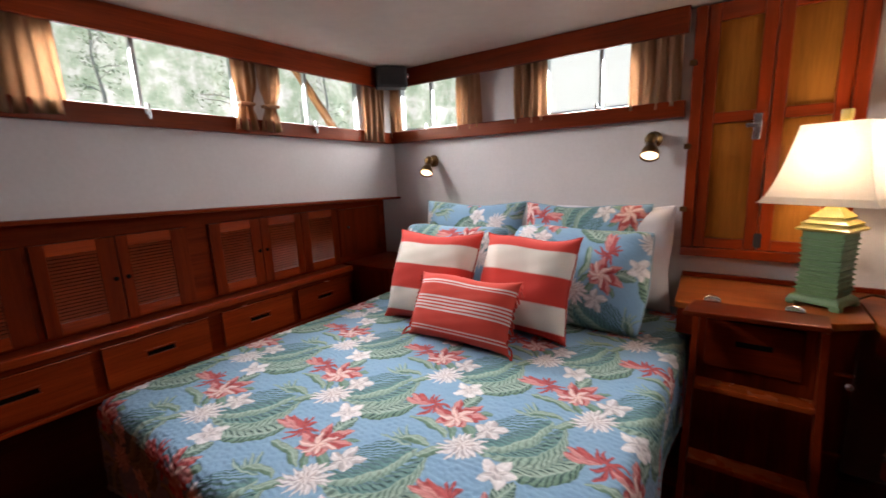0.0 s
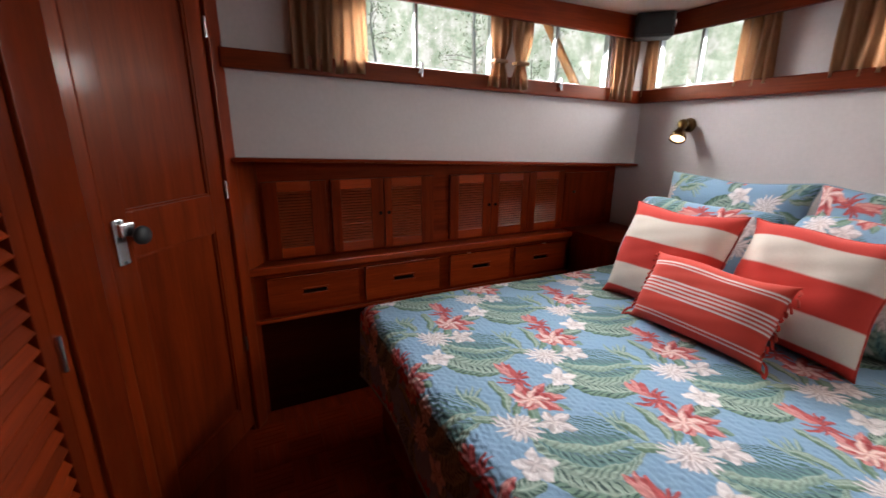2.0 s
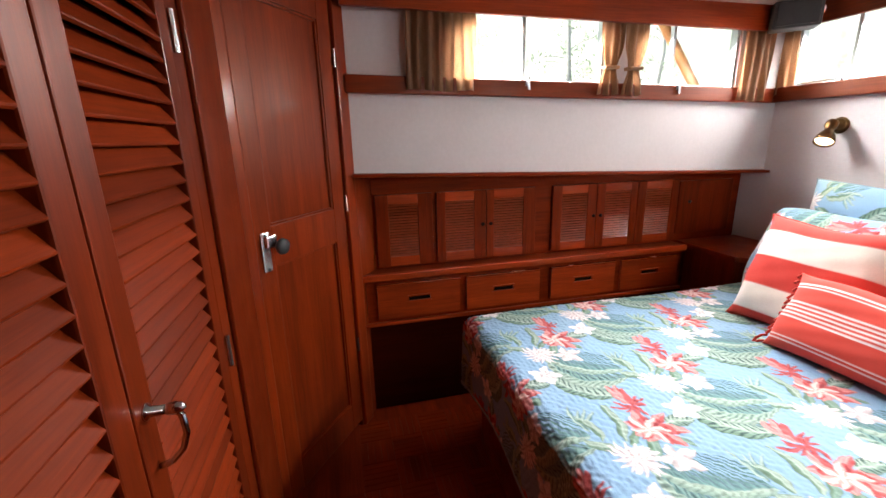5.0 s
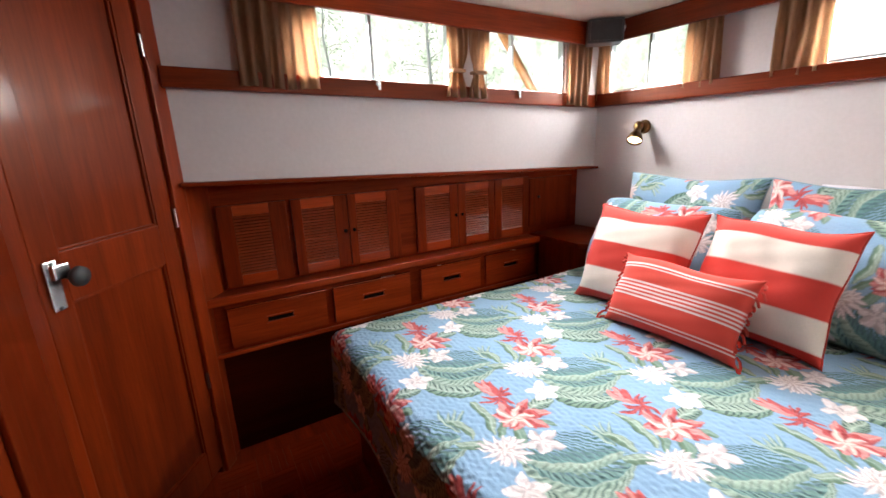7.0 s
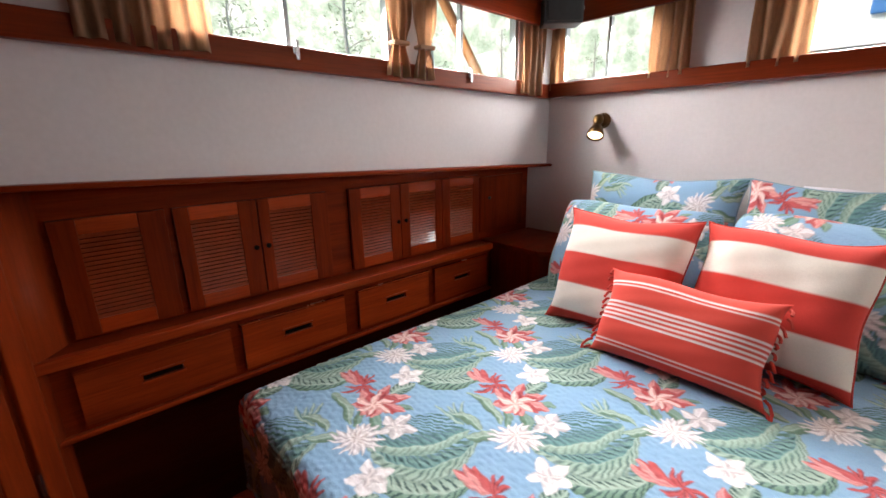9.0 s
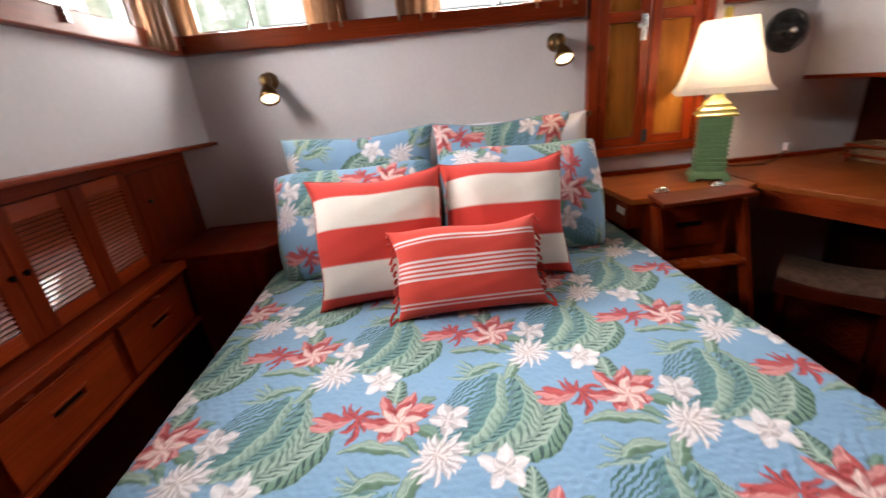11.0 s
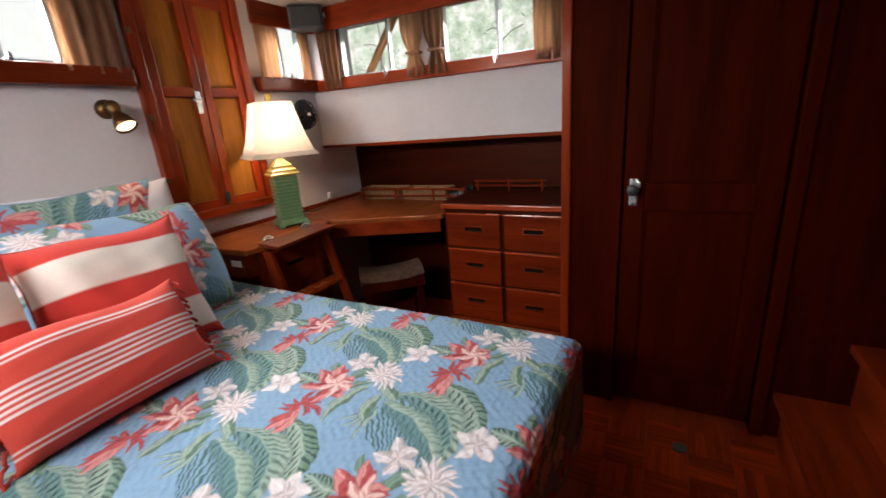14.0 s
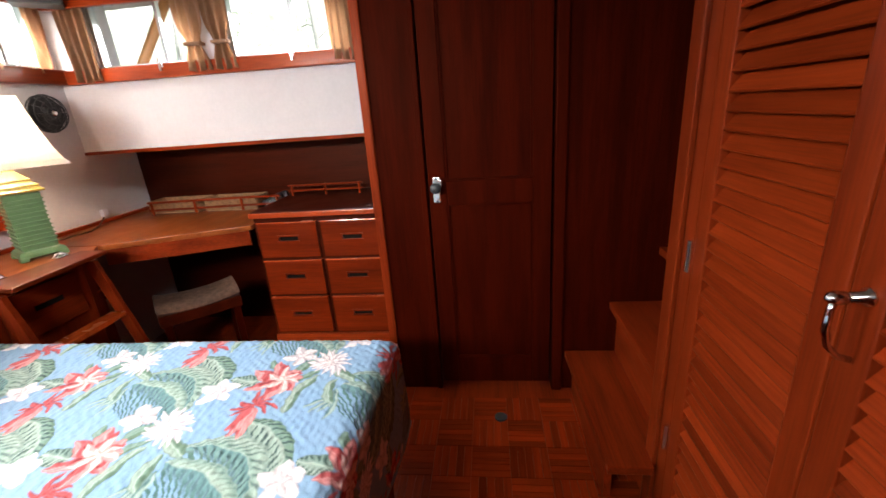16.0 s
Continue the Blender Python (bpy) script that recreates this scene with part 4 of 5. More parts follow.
def pillow(name, w, h, t, m, colour, material, label, category="pillow", group="", n=(150, 110), square=3.4, droop=0.0, ears=0.0, piping=None):
    """A stuffed pillow standing in the x-z plane of m, w wide, h high and t thick; colour(u, v, front) gives its print."""
    nu, nv = n
    verts, cols = [], []
    rnd = random.Random(sum(map(ord, name)) + int(1000 * w) + int(777 * abs(m.translation.x)))
    ph = [rnd.uniform(0, 6.28) for _ in range(8)]
    grid = {}
    for side in (0, 1):
        for j in range(nv + 1):
            for i in range(nu + 1):
                a, b = 2 * i / nu - 1, 2 * j / nv - 1
                rim = i in (0, nu) or j in (0, nv)
                if side and rim:
                    grid[side, i, j] = grid[0, i, j]
                    continue
                pinch_x = 1 - 0.055 * (1 - b * b) * (abs(a) ** 6) + ears * (abs(a * b) ** (8 if ears > 0 else 3))
                pinch_z = 1 - 0.06 * (1 - a * a) * (abs(b) ** 6) + ears * (abs(a * b) ** (8 if ears > 0 else 3))
                puff = max(0.0, (1 - abs(a) ** square)) ** 0.55 * max(0.0, (1 - abs(b) ** square)) ** 0.55
                y = t / 2 * puff * (1 + 0.05 * math.sin(4 * a + ph[0]) * math.sin(3 * b + ph[1]))
                y += 0.0015 * puff * math.sin(13 * a + 5 * b + ph[2]) + 0.0008 * math.sin(19 * b - 7 * a + ph[3]) * puff
                x = w / 2 * a * pinch_x + 0.004 * math.sin(5 * b + ph[4]) * abs(a)
                z = h / 2 * b * pinch_z + 0.006 * math.sin(4 * a + ph[5]) * (b > 0) * b - droop * (b > 0) * b * (1 - a * a)
                grid[side, i, j] = len(verts)
                verts.append((x, -y if side == 0 else y, z))
                cols.append((a * w / 2, b * h / 2))
    faces = []
    for side in (0, 1):
        for j in range(nv):
            for i in range(nu):
                q = [grid[side, i, j], grid[side, i + 1, j], grid[side, i + 1, j + 1], grid[side, i, j + 1]]
                faces.append(q if side == 0 else q[::-1])
    me = bpy.data.meshes.new(name)
    me.from_pydata(verts, [], faces)
    me.materials.append(material)
    for p in me.polygons:
        p.use_smooth = True
    ob = new("cover", me)
    if colour:
        c = np.array(cols)
        print_on(ob, colour(c[:, 0], c[:, 1]))
    top = thing(name, label, category, group)
    top.matrix_world = m
    ob.parent = top
    if piping:
        rim = [(i, 0) for i in range(0, nu, 3)] + [(nu, j) for j in range(0, nv, 3)] + [(i, nv) for i in range(nu, 0, -3)] + [(0, j) for j in range(nv, 0, -3)] + [(0, 0)]
        part("piping", tube([verts[grid[0, i, j]] for i, j in rim], 0.0038, 6), piping, top, smooth=True)
    return top


def standing(x, y, z, tilt, turn=0.0, roll=0.0):
    """tilt: degrees by which the top leans back (towards +y)."""
    return pose(x, y, z, 0, 0, turn) @ pose(0, 0, 0, -tilt, roll, 0)


CORAL, CREAM = (0.56, 0.036, 0.024), (0.72, 0.655, 0.575)


def broad_stripes(u, v):
    rgb = np.tile(np.array(CORAL), (len(u), 1))
    h = 0.21
    for lo, hi in ((0.20, 0.70), (-0.86, -0.36)):
        mask = soft(v / h - lo, 0.02) * soft(hi - v / h, 0.02)
        blend(rgb, mask, CREAM)
    return rgb


def fine_stripes(u, v):
    rgb = np.tile(np.array((0.58, 0.05, 0.031)), (len(u), 1))
    h = 0.135
    for c, w in ((0.71, 0.022), (0.62, 0.014), (0.19, 0.022), (0.09, 0.022), (-0.01, 0.022), (-0.11, 0.022), (-0.21, 0.022), (-0.73, 0.014), (-0.82, 0.014)):
        blend(rgb, soft(w - np.abs(v / h - c), 0.02), (0.72, 0.66, 0.64))
    return rgb


def part_floral(ox, oy, turn=0):
    """The print cut with the point (ox, oy) of the repeat at the middle, turned by quarter turns."""
    c, s = round(math.cos(turn * math.pi / 2)), round(math.sin(turn * math.pi / 2))
    return lambda u, v: floral(c * u - s * v + ox + 8 * PITCH_X, s * u + c * v + oy + 8 * PITCH_Y)


# back row against the wall, second row, striped pair, small lumbar pillow
pillow("pillow_sham", 0.67, 0.50, 0.15, standing(-1.28, 2.10, 0.895, 10), part_floral(0.276, 0.024, 2), FLORAL_SMOOTH, "blue floral pillow sham leaning on the wall", "pillow", "floral pillow shams", ears=0.02, piping=PIPING)
pillow("pillow_sham", 0.62, 0.50, 0.15, standing(-0.63, 2.10, 0.895, 10), part_floral(0.23, 0.2, 2), FLORAL_SMOOTH, "blue floral pillow sham leaning on the wall", "pillow", "floral pillow shams", ears=0.02, piping=PIPING)
pillow("bed_pillow", 0.56, 0.50, 0.17, standing(-0.495, 2.15, 0.885, 5), None, LINEN, "plain white bed pillow behind the floral shams", "pillow")
pillow("quilted_pillow", 0.70, 0.47, 0.24, standing(-1.285, 1.87, 0.82, 26, 3), part_floral(0.366, -0.136), FLORAL, "blue quilted floral pillow leaning on the sham", "pillow", "quilted floral pillows", ears=-0.09, piping=PIPING)
pillow("quilted_pillow", 0.70, 0.48, 0.24, standing(-0.60, 1.88, 0.835, 26, -4), part_floral(0.0, -0.17, 1), FLORAL, "blue quilted floral pillow leaning on the sham", "pillow", "quilted floral pillows", ears=-0.09, piping=PIPING)
pillow("striped_pillow", 0.45, 0.43, 0.19, standing(-1.17, 1.56, 0.835, 24, 4), broad_stripes, STRIPE, "coral red cushion with two broad cream stripes", "cushion", "broad striped cushions", ears=0.05, piping=TASSEL)
pillow("striped_pillow", 0.43, 0.42, 0.20, standing(-0.725, 1.63, 0.84, 22, -4), broad_stripes, STRIPE, "coral red cushion with two broad cream stripes", "cushion", "broad striped cushions", ears=0.05, piping=TASSEL)
LUMBAR = pillow("lumbar_pillow", 0.465, 0.28, 0.18, standing(-0.895, 1.395, 0.765, 30, 1), fine_stripes, STRIPE, "coral red lumbar cushion with thin white stripes and tassels", "cushion", ears=0.05)
for sx in (-1, 1):
    for k in range(12):
        v = -0.135 + 0.0245 * k
        a = math.sin(5 * k + sx)
        n = 0.045 if k in (0, 1) else 0.02 + 0.006 * a
        x0 = 0.226 if 1 < k < 10 else 0.236
        pts = [(sx * x0, 0, v), (sx * (x0 + 0.3 * n), -0.004, v - 0.2 * n), (sx * (x0 + 0.5 * n), -0.006 + 0.004 * a, v - 0.6 * n), (sx * (x0 + 0.55 * n + 0.004 * a), -0.008 + 0.006 * a, v - n)]
        part("tassel", tube(pts, 0.0045, 6), TASSEL, LUMBAR)

# ---- double hatch doors in the aft wall ----
HATCH = thing("hatch_doors", "closed pair of mahogany hatch doors with honey coloured panels", "hatch door")
hy = AFT
hx0, hx1, hz0, hz1 = -0.198, 0.37, 0.905, 1.972
fw = 0.045
part("frame_side", boxed(hx0, hx0 + fw, hy - 0.045, hy - 0.001, hz0 + 0.04, hz1, bev=0.005), HATCH_Z, HATCH)
part("frame_side", boxed(hx1 - fw, hx1, hy - 0.045, hy - 0.001, hz0 + 0.04, hz1, bev=0.005), HATCH_Z, HATCH)
part("frame_sill", boxed(hx0, hx1, hy - 0.05, hy - 0.001, hz0, hz0 + 0.04, bev=0.005), HATCH_X, HATCH)
hm = (hx0 + hx1) / 2
for n, (a, b) in enumerate(((hx0 + fw + 0.002, hm - 0.002), (hm + 0.002, hx1 - fw - 0.002))):
    leafp = part("leaf", boxed(a, b, hy - 0.014, hy - 0.002, hz0 + 0.042, hz1), HONEY_Z, HATCH, "honey coloured wood panel")
    s = 0.045
    part("stile", boxed(a, a + s, hy - 0.034, hy - 0.014, hz0 + 0.042, hz1, bev=0.004), HATCH_Z, leafp)
    part("stile", boxed(b - s, b, hy - 0.034, hy - 0.014, hz0 + 0.042, hz1, bev=0.004), HATCH_Z, leafp)
    for z0, z1 in ((hz0 + 0.042, hz0 + 0.085), (1.49, 1.535), (1.90, hz1)):
        part("rail", boxed(a + s, b - s, hy - 0.034, hy - 0.014, z0, z1, bev=0.004), HATCH_X, leafp)
latch = part("latch", boxed(hm - 0.052, hm - 0.024, hy - 0.042, hy - 0.035, 1.412, 1.517, bev=0.003), CHROME, HATCH, "chrome latch plate")
part("latch_lever", boxed(hm - 0.076, hm - 0.03, hy - 0.06, hy - 0.042, 1.462, 1.48, bev=0.004), CHROME, latch)
part("bolt", boxed(hm - 0.012, hm + 0.014, hy - 0.042, hy - 0.035, 0.96, 1.02, bev=0.003), BLACK, HATCH, "small dark bolt")
for z in (1.12, 1.40, 1.75):
    part("hinge", boxed(hx0 - 0.012, hx0 + 0.016, hy - 0.052, hy - 0.046, z - 0.012, z + 0.012, bev=0.002), BRASS, HATCH, "small brass hinge")

# ---- bedside cabinet and its ladder ----
NS = thing("bedside_cabinet", "mahogany bedside cabinet with a light wood top", "cabinet")
part("top", prism([(-0.165, 1.80), (0.30, 1.775), (0.40, 1.845), (0.40, 2.20), (0.40, 2.247), (-0.19, 2.247)], 0.775, 0.80, 0.004), TOP_X, NS)
part("body", prism([(-0.085, 1.835), (0.275, 1.815), (0.375, 1.87), (0.375, 2.246), (-0.085, 2.246)], 0.0, 0.774), MAHOG_Z, NS)
part("backsplash", boxed(-0.185, 0.5, 2.225, 2.248, 0.801, 0.822, bev=0.004), MAHOG_X, NS)
part("shelf_front", boxed(-0.16, -0.09, 1.84, 2.24, 0.66, 0.774), MAHOG_Y, NS)
for z in (0.30, 0.60):
    part("door_edge", boxed(0.29, 0.372, 1.84, 1.852, z, z + 0.008), STEP_X, NS)
part("door_knob", turned([(0.006, 0), (0.006, 0.014), (0.013, 0.02), (0.012, 0.03), (0.003, 0.034)], pose(0.36, 1.855, 0.56, 70, 0, 0), 14), CHROME, NS, "round chrome knob")
part("inner_drawer", boxed(-0.055, 0.235, 1.805, 1.83, 0.56, 0.745, bev=0.004), MAHOG_X, NS)
# Near-black strip paints a finger slot's shade on the flat front.
part("drawer_slot_shade", boxed(0.04, 0.15, 1.802, 1.804, 0.655, 0.675), DARK, NS)

LAD = thing("bunk_ladder", "varnished mahogany step ladder with wide treads leaning on the cabinet", "ladder")
ly = lambda z: 1.79 - 0.30 * (0.80 - z)
for x in (-0.095, 0.262):
    bm = bmesh.new()
    box(bm, x, x + 0.02, -0.045, 0.006, 0.0, 0.774)
    for v in bm.verts:
        v.co.y += ly(v.co.z) - 0.0
    part("side", bm, MAHOG_Z, LAD)
part("top_step", prism([(-0.122, 1.64), (0.275, 1.672), (0.283, 1.80), (-0.10, 1.80)], 0.8005, 0.818, 0.005), DRAWER_X, LAD, "glossy top step")
for z in (0.285, 0.54):
    y = ly(z)
    part("tread", boxed(-0.073, 0.262, y - 0.046, y + 0.024, z - 0.02, z, bev=0.003), STEP_X, LAD)
for x in (-0.07, 0.168):
    hook = part("hook", boxed(x, x + 0.055, 1.785, 1.815, 0.8185, 0.824, bev=0.002), CHROME, LAD, "chrome hook")
    part("hook_pin", tube([(x + 0.004, 1.80, 0.826), (x + 0.02, 1.80, 0.834), (x + 0.04, 1.80, 0.832), (x + 0.052, 1.80, 0.824)], 0.006, 8), CHROME, hook)

# ---- desk, drawers and stool ----
DESK = thing("corner_desk", "wooden corner desk top with a slanting front edge", "desk")
outline = [(0.405, 1.83), (0.655, 1.245), (1.215, 1.245), (1.215, 2.245), (0.405, 2.245)]
part("top", prism(outline, 0.775, 0.80, 0.004), DESKTOP, DESK)
bm = prism([(0.412, 1.835), (0.655, 1.262), (0.672, 1.268), (0.429, 1.842)], 0.70, 0.774)
part("apron", bm, MAHOG_Y, DESK)
part("edge_back", boxed(0.51, 1.215, 2.225, 2.248, 0.801, 0.822, bev=0.004), MAHOG_X, DESK)
UNIT = thing("drawer_unit", "mahogany unit of six drawers beside the desk", "drawers")
# Case darkened for the shade between drawers.
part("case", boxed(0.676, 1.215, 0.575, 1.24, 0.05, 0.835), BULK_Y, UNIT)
# Counter darkened for shade, its front edge lighter for the light on it.
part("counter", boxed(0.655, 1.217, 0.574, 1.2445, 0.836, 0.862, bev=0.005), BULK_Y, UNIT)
part("counter_edge", boxed(0.644, 0.6545, 0.574, 1.2445, 0.834, 0.859, bev=0.004), DRAWER_Y, UNIT)
part("plinth", boxed(0.66, 1.215, 0.575, 1.24, 0.0, 0.05), MAHOG_Y, UNIT)
part("bottom_rail", boxed(0.655, 0.675, 0.575, 1.24, 0.14, 0.185), DRAWER_Y, UNIT)
for y0, y1 in ((0.59, 0.89), (0.915, 1.22)):
    for z0, z1 in ((0.20, 0.395), (0.42, 0.60), (0.625, 0.80)):
        drawer(UNIT, "x", 0.675, -1, y0, y1, z0, z1, 0.10, DESK_Y)

STOOL = thing("desk_stool", "low wooden stool with a striped woven seat under the desk", "stool", at=(0.655, 1.64, 0.0), turn=-48)
part("frame", boxed(-0.19, 0.19, -0.135, 0.135, 0.35, 0.41, bev=0.008), BULK_Y, STOOL)
bm = bmesh.new()
n = 20
rows = []
for i in range(n + 1):
    x = -0.19 + 0.38 * i / n
    rows.append([bm.verts.new((x, -0.135 + 0.27 * j / 8, 0.411 + 0.035 * (1 - (2 * j / 8 - 1) ** 4) + 0.02 * (2 * i / n - 1) ** 2)) for j in range(9)])
for a, b in zip(rows, rows[1:]):
    for j in range(8):
        bm.faces.new((a[j], a[j + 1], b[j + 1], b[j]))
bmesh.ops.solidify(bm, geom=bm.faces[:], thickness=0.02)
seat = part("seat", bm, WOVEN, STOOL, "padded woven seat", smooth=True)
for x in (-0.16, 0.16):
    for y in (-0.105, 0.105):
        part("leg", boxed(x - 0.018, x + 0.018, y - 0.018, y + 0.018, 0.0, 0.35, bev=0.005), BULK_Z, STOOL)

# fiddle rails and wicker trays on the desk
RACK = thing("chart_rack", "low wooden fiddle rail along the back of the desk", "rail")
for z in (0.83, 0.875):
    part("rail", tube([(0.98, 2.06, z), (1.02, 1.5, z), (1.02, 1.26, z)], 0.007, 8), MAHOG_Y, RACK)
for y, x in ((2.04, 0.982), (1.78, 1.0), (1.5, 1.02), (1.28, 1.02)):
    part("post", turned([(0.008, 0.80), (0.008, 0.882)], pose(x, y, 0), 10), MAHOG_Z, RACK)
RAIL2 = thing("counter_rail", "low wooden fiddle rail on the drawer unit", "rail")
for z in (0.89, 0.92):
    part("rail", tube([(1.06, 1.22, z), (1.06, 0.78, z)], 0.006, 8), MAHOG_Y, RAIL2)
for y in (1.2, 1.0, 0.8):
    part("post", turned([(0.007, 0.862), (0.007, 0.926)], pose(1.06, y, 0), 10), MAHOG_Z, RAIL2)
def basket(x, y, wide, long, high):
    """A shallow tray: a floor, upright stakes and strands woven round them."""
    b = thing("wicker_tray", "shallow straw coloured wicker tray behind the desk rail", "basket", "wicker trays", at=(x, y, 0.80))
    part("bottom", boxed(-wide / 2, wide / 2, -long / 2, long / 2, 0.0, 0.006), STRAW, b)
    n = 30
    for k in range(8):
        z = 0.009 + k * (high - 0.012) / 7
        pts = []
        for i in range(n * 2 + 1):
            a = (i % (n * 2)) / (n * 2) * 4
            e, f = int(a), a - int(a)
            side = ((-1 + 2 * f, -1), (1, -1 + 2 * f), (1 - 2 * f, 1), (-1, 1 - 2 * f))[e]
            out = 0.003 * (1 if (i + k) % 2 else -1)
            px, py = side[0] * wide / 2, side[1] * long / 2
            pts.append((px + (out if e % 2 else 0) * math.copysign(1, px), py + (0 if e % 2 else out) * math.copysign(1, py), z))
        part("strand", tube(pts, 0.0045, 5), STRAW, b)
    rim = [(-wide / 2, -long / 2, high), (wide / 2, -long / 2, high), (wide / 2, long / 2, high), (-wide / 2, long / 2, high), (-wide / 2, -long / 2, high)]
    part("rim", tube(rim, 0.008, 7), STRAW, b)
    return b


basket(1.105, 1.94, 0.14, 0.32, 0.066)
basket(1.105, 1.58, 0.14, 0.32, 0.066)
PEN = thing("pen", "thin pale pen propped across the desk rail", "pen")
part("barrel", tube([(1.0, 1.36, 0.812), (1.06, 1.305, 0.866)], 0.0032, 8), ALU, PEN)
part("tip", tube([(0.994, 1.3655, 0.806), (1.0, 1.36, 0.812)], 0.002, 8), BLACK, PEN)
NOTE = thing("paper_label", "small white paper label stuck on the cabinet side", "label")
part("sheet", boxed(-0.1625, -0.1605, 1.86, 1.93, 0.715, 0.745), LINEN, NOTE)
BIN = thing("binoculars", "dark binoculars lying on the desk beside the charts", "binoculars", at=(1.10, 1.33, 0.84))
for dx in (-0.035, 0.035):
    part("barrel", turned([(0.018, -0.06), (0.02, -0.02), (0.03, 0.0), (0.032, 0.055), (0.028, 0.06)], pose(dx, 0, 0, 78, 0, 20), 16), BLACK, BIN)
part("bridge", boxed(-0.03, 0.03, -0.02, 0.01, -0.008, 0.012, bev=0.004), BLACK, BIN)

# ---- table lamp ----
LAMP = thing("table_lamp", "green ceramic pagoda table lamp with yellow roof and cream shade", "lamp", at=(0.288, 2.005, 0.80), turn=-28)
def square_loft(levels, bev=0.0, close=True):
    bm = bmesh.new()
    rings = []
    for h, z in levels:
        rings.append([bm.verts.new((sx * h, sy * h, z)) for sx, sy in ((-1, -1), (1, -1), (1, 1), (-1, 1))])
    for a, b in zip(rings, rings[1:]):
        for k in range(4):
            bm.faces.new((a[k], a[(k + 1) % 4], b[(k + 1) % 4], b[k]))
    if close:
        bm.faces.new(rings[0]), bm.faces.new(rings[-1])
    if bev:
        bmesh.ops.bevel(bm, geom=bm.edges[:], offset=bev, segments=2, affect="EDGES")
    return bm


part("foot", square_loft([(0.076, 0.012), (0.078, 0.02), (0.074, 0.032), (0.066, 0.04)], 0.003), GREEN, LAMP)
for sx in (-1, 1):
    for sy in (-1, 1):
        part("toe", boxed(sx * 0.05, sx * 0.08, sy * 0.05, sy * 0.08, 0.0, 0.02, bev=0.005), GREEN, LAMP)
part("body", square_loft([(0.060, 0.04), (0.056, 0.16), (0.061, 0.275)], 0.004), GREEN, LAMP)
for k in range(11):
    z = 0.06 + 0.0185 * k
    h = 0.056 + 0.004 * abs(z - 0.16) / 0.12
    part("ridge", square_loft([(h - 0.004, z - 0.0055), (h + 0.005, z - 0.001), (h + 0.005, z + 0.003), (h - 0.004, z + 0.0055)]), GREEN, LAMP)
roofp = part("roof", square_loft([(0.074, 0.276), (0.078, 0.284), (0.066, 0.292), (0.064, 0.297), (0.067, 0.303), (0.05, 0.314), (0.048, 0.32), (0.05, 0.325), (0.03, 0.345), (0.018, 0.36), (0.014, 0.375)], 0.0), YELLOW, LAMP, "yellow stepped roof")
part("ball", turned([(0.006, 0.375), (0.014, 0.38), (0.016, 0.388), (0.012, 0.396), (0.005, 0.40)], None, 16), YELLOW, roofp)
part("stem", turned([(0.005, 0.40), (0.005, 0.655)], None, 8), BRASS, LAMP)
levels = []
for k in range(13):
    s = k / 12
    levels.append((0.168 - 0.078 * s ** 0.62, 0.375 + 0.27 * s))
bm = square_loft(levels, close=False)
for e in [e for e in bm.edges if abs(e.verts[0].co.z - e.verts[1].co.z) > 1e-4]:
    e.smooth = True
bmesh.ops.solidify(bm, geom=bm.faces[:], thickness=0.003)
shade_m, nt, b = shader("cream_lampshade")
thin = nt.nodes.new("ShaderNodeBsdfTranslucent")
weave = noise_tex(nt, 1.0, 2, (500, 500, 300))
col = ramp(nt, weave, [(0.3, (0.72, 0.66, 0.60)), (0.7, (0.84, 0.79, 0.73))])
nt.links.new(col, b.inputs["Base Color"])
nt.links.new(col, thin.inputs[0])
b.inputs["Roughness"].default_value = 0.8
mx = nt.nodes.new("ShaderNodeMixShader")
mx.inputs[0].default_value = 0.42
nt.links.new(b.outputs[0], mx.inputs[1])
nt.links.new(thin.outputs[0], mx.inputs[2])
nt.links.new(mx.outputs[0], nt.nodes["Material Output"].inputs[0])
part("shade", bm, shade_m, LAMP, "cream bell shaped cloth shade")
part("bulb", turned([(0.008, 0.46), (0.012, 0.47), (0.026, 0.51), (0.026, 0.53), (0.012, 0.552), (0.002, 0.556)], None, 16), BULB, LAMP, "lit bulb", smooth=True)
part("finial", boxed(-0.014, 0.014, -0.014, 0.014, 0.652, 0.69, bev=0.005), YELLOW, LAMP, "yellow finial")
lamp_object("table_lamp_glow", "POINT", pose(0.288, 2.005, 1.33), 11.0, (1.0, 0.80, 0.58), radius=0.035)
CORD = thing("lamp_cord", "thin lamp cord lying on the desk top", "cord")
part("wire", tube([(0.36, 2.04, 0.807), (0.44, 2.12, 0.825), (0.52, 2.15, 0.806), (0.66, 2.13, 0.805), (0.78, 2.2, 0.806), (0.86, 2.235, 0.84)], 0.004, 8), CORDM, CORD)
part("plug", boxed(0.845, 0.88, 2.222, 2.2485, 0.835, 0.875, bev=0.005), LINEN, CORD, "white wall plug")


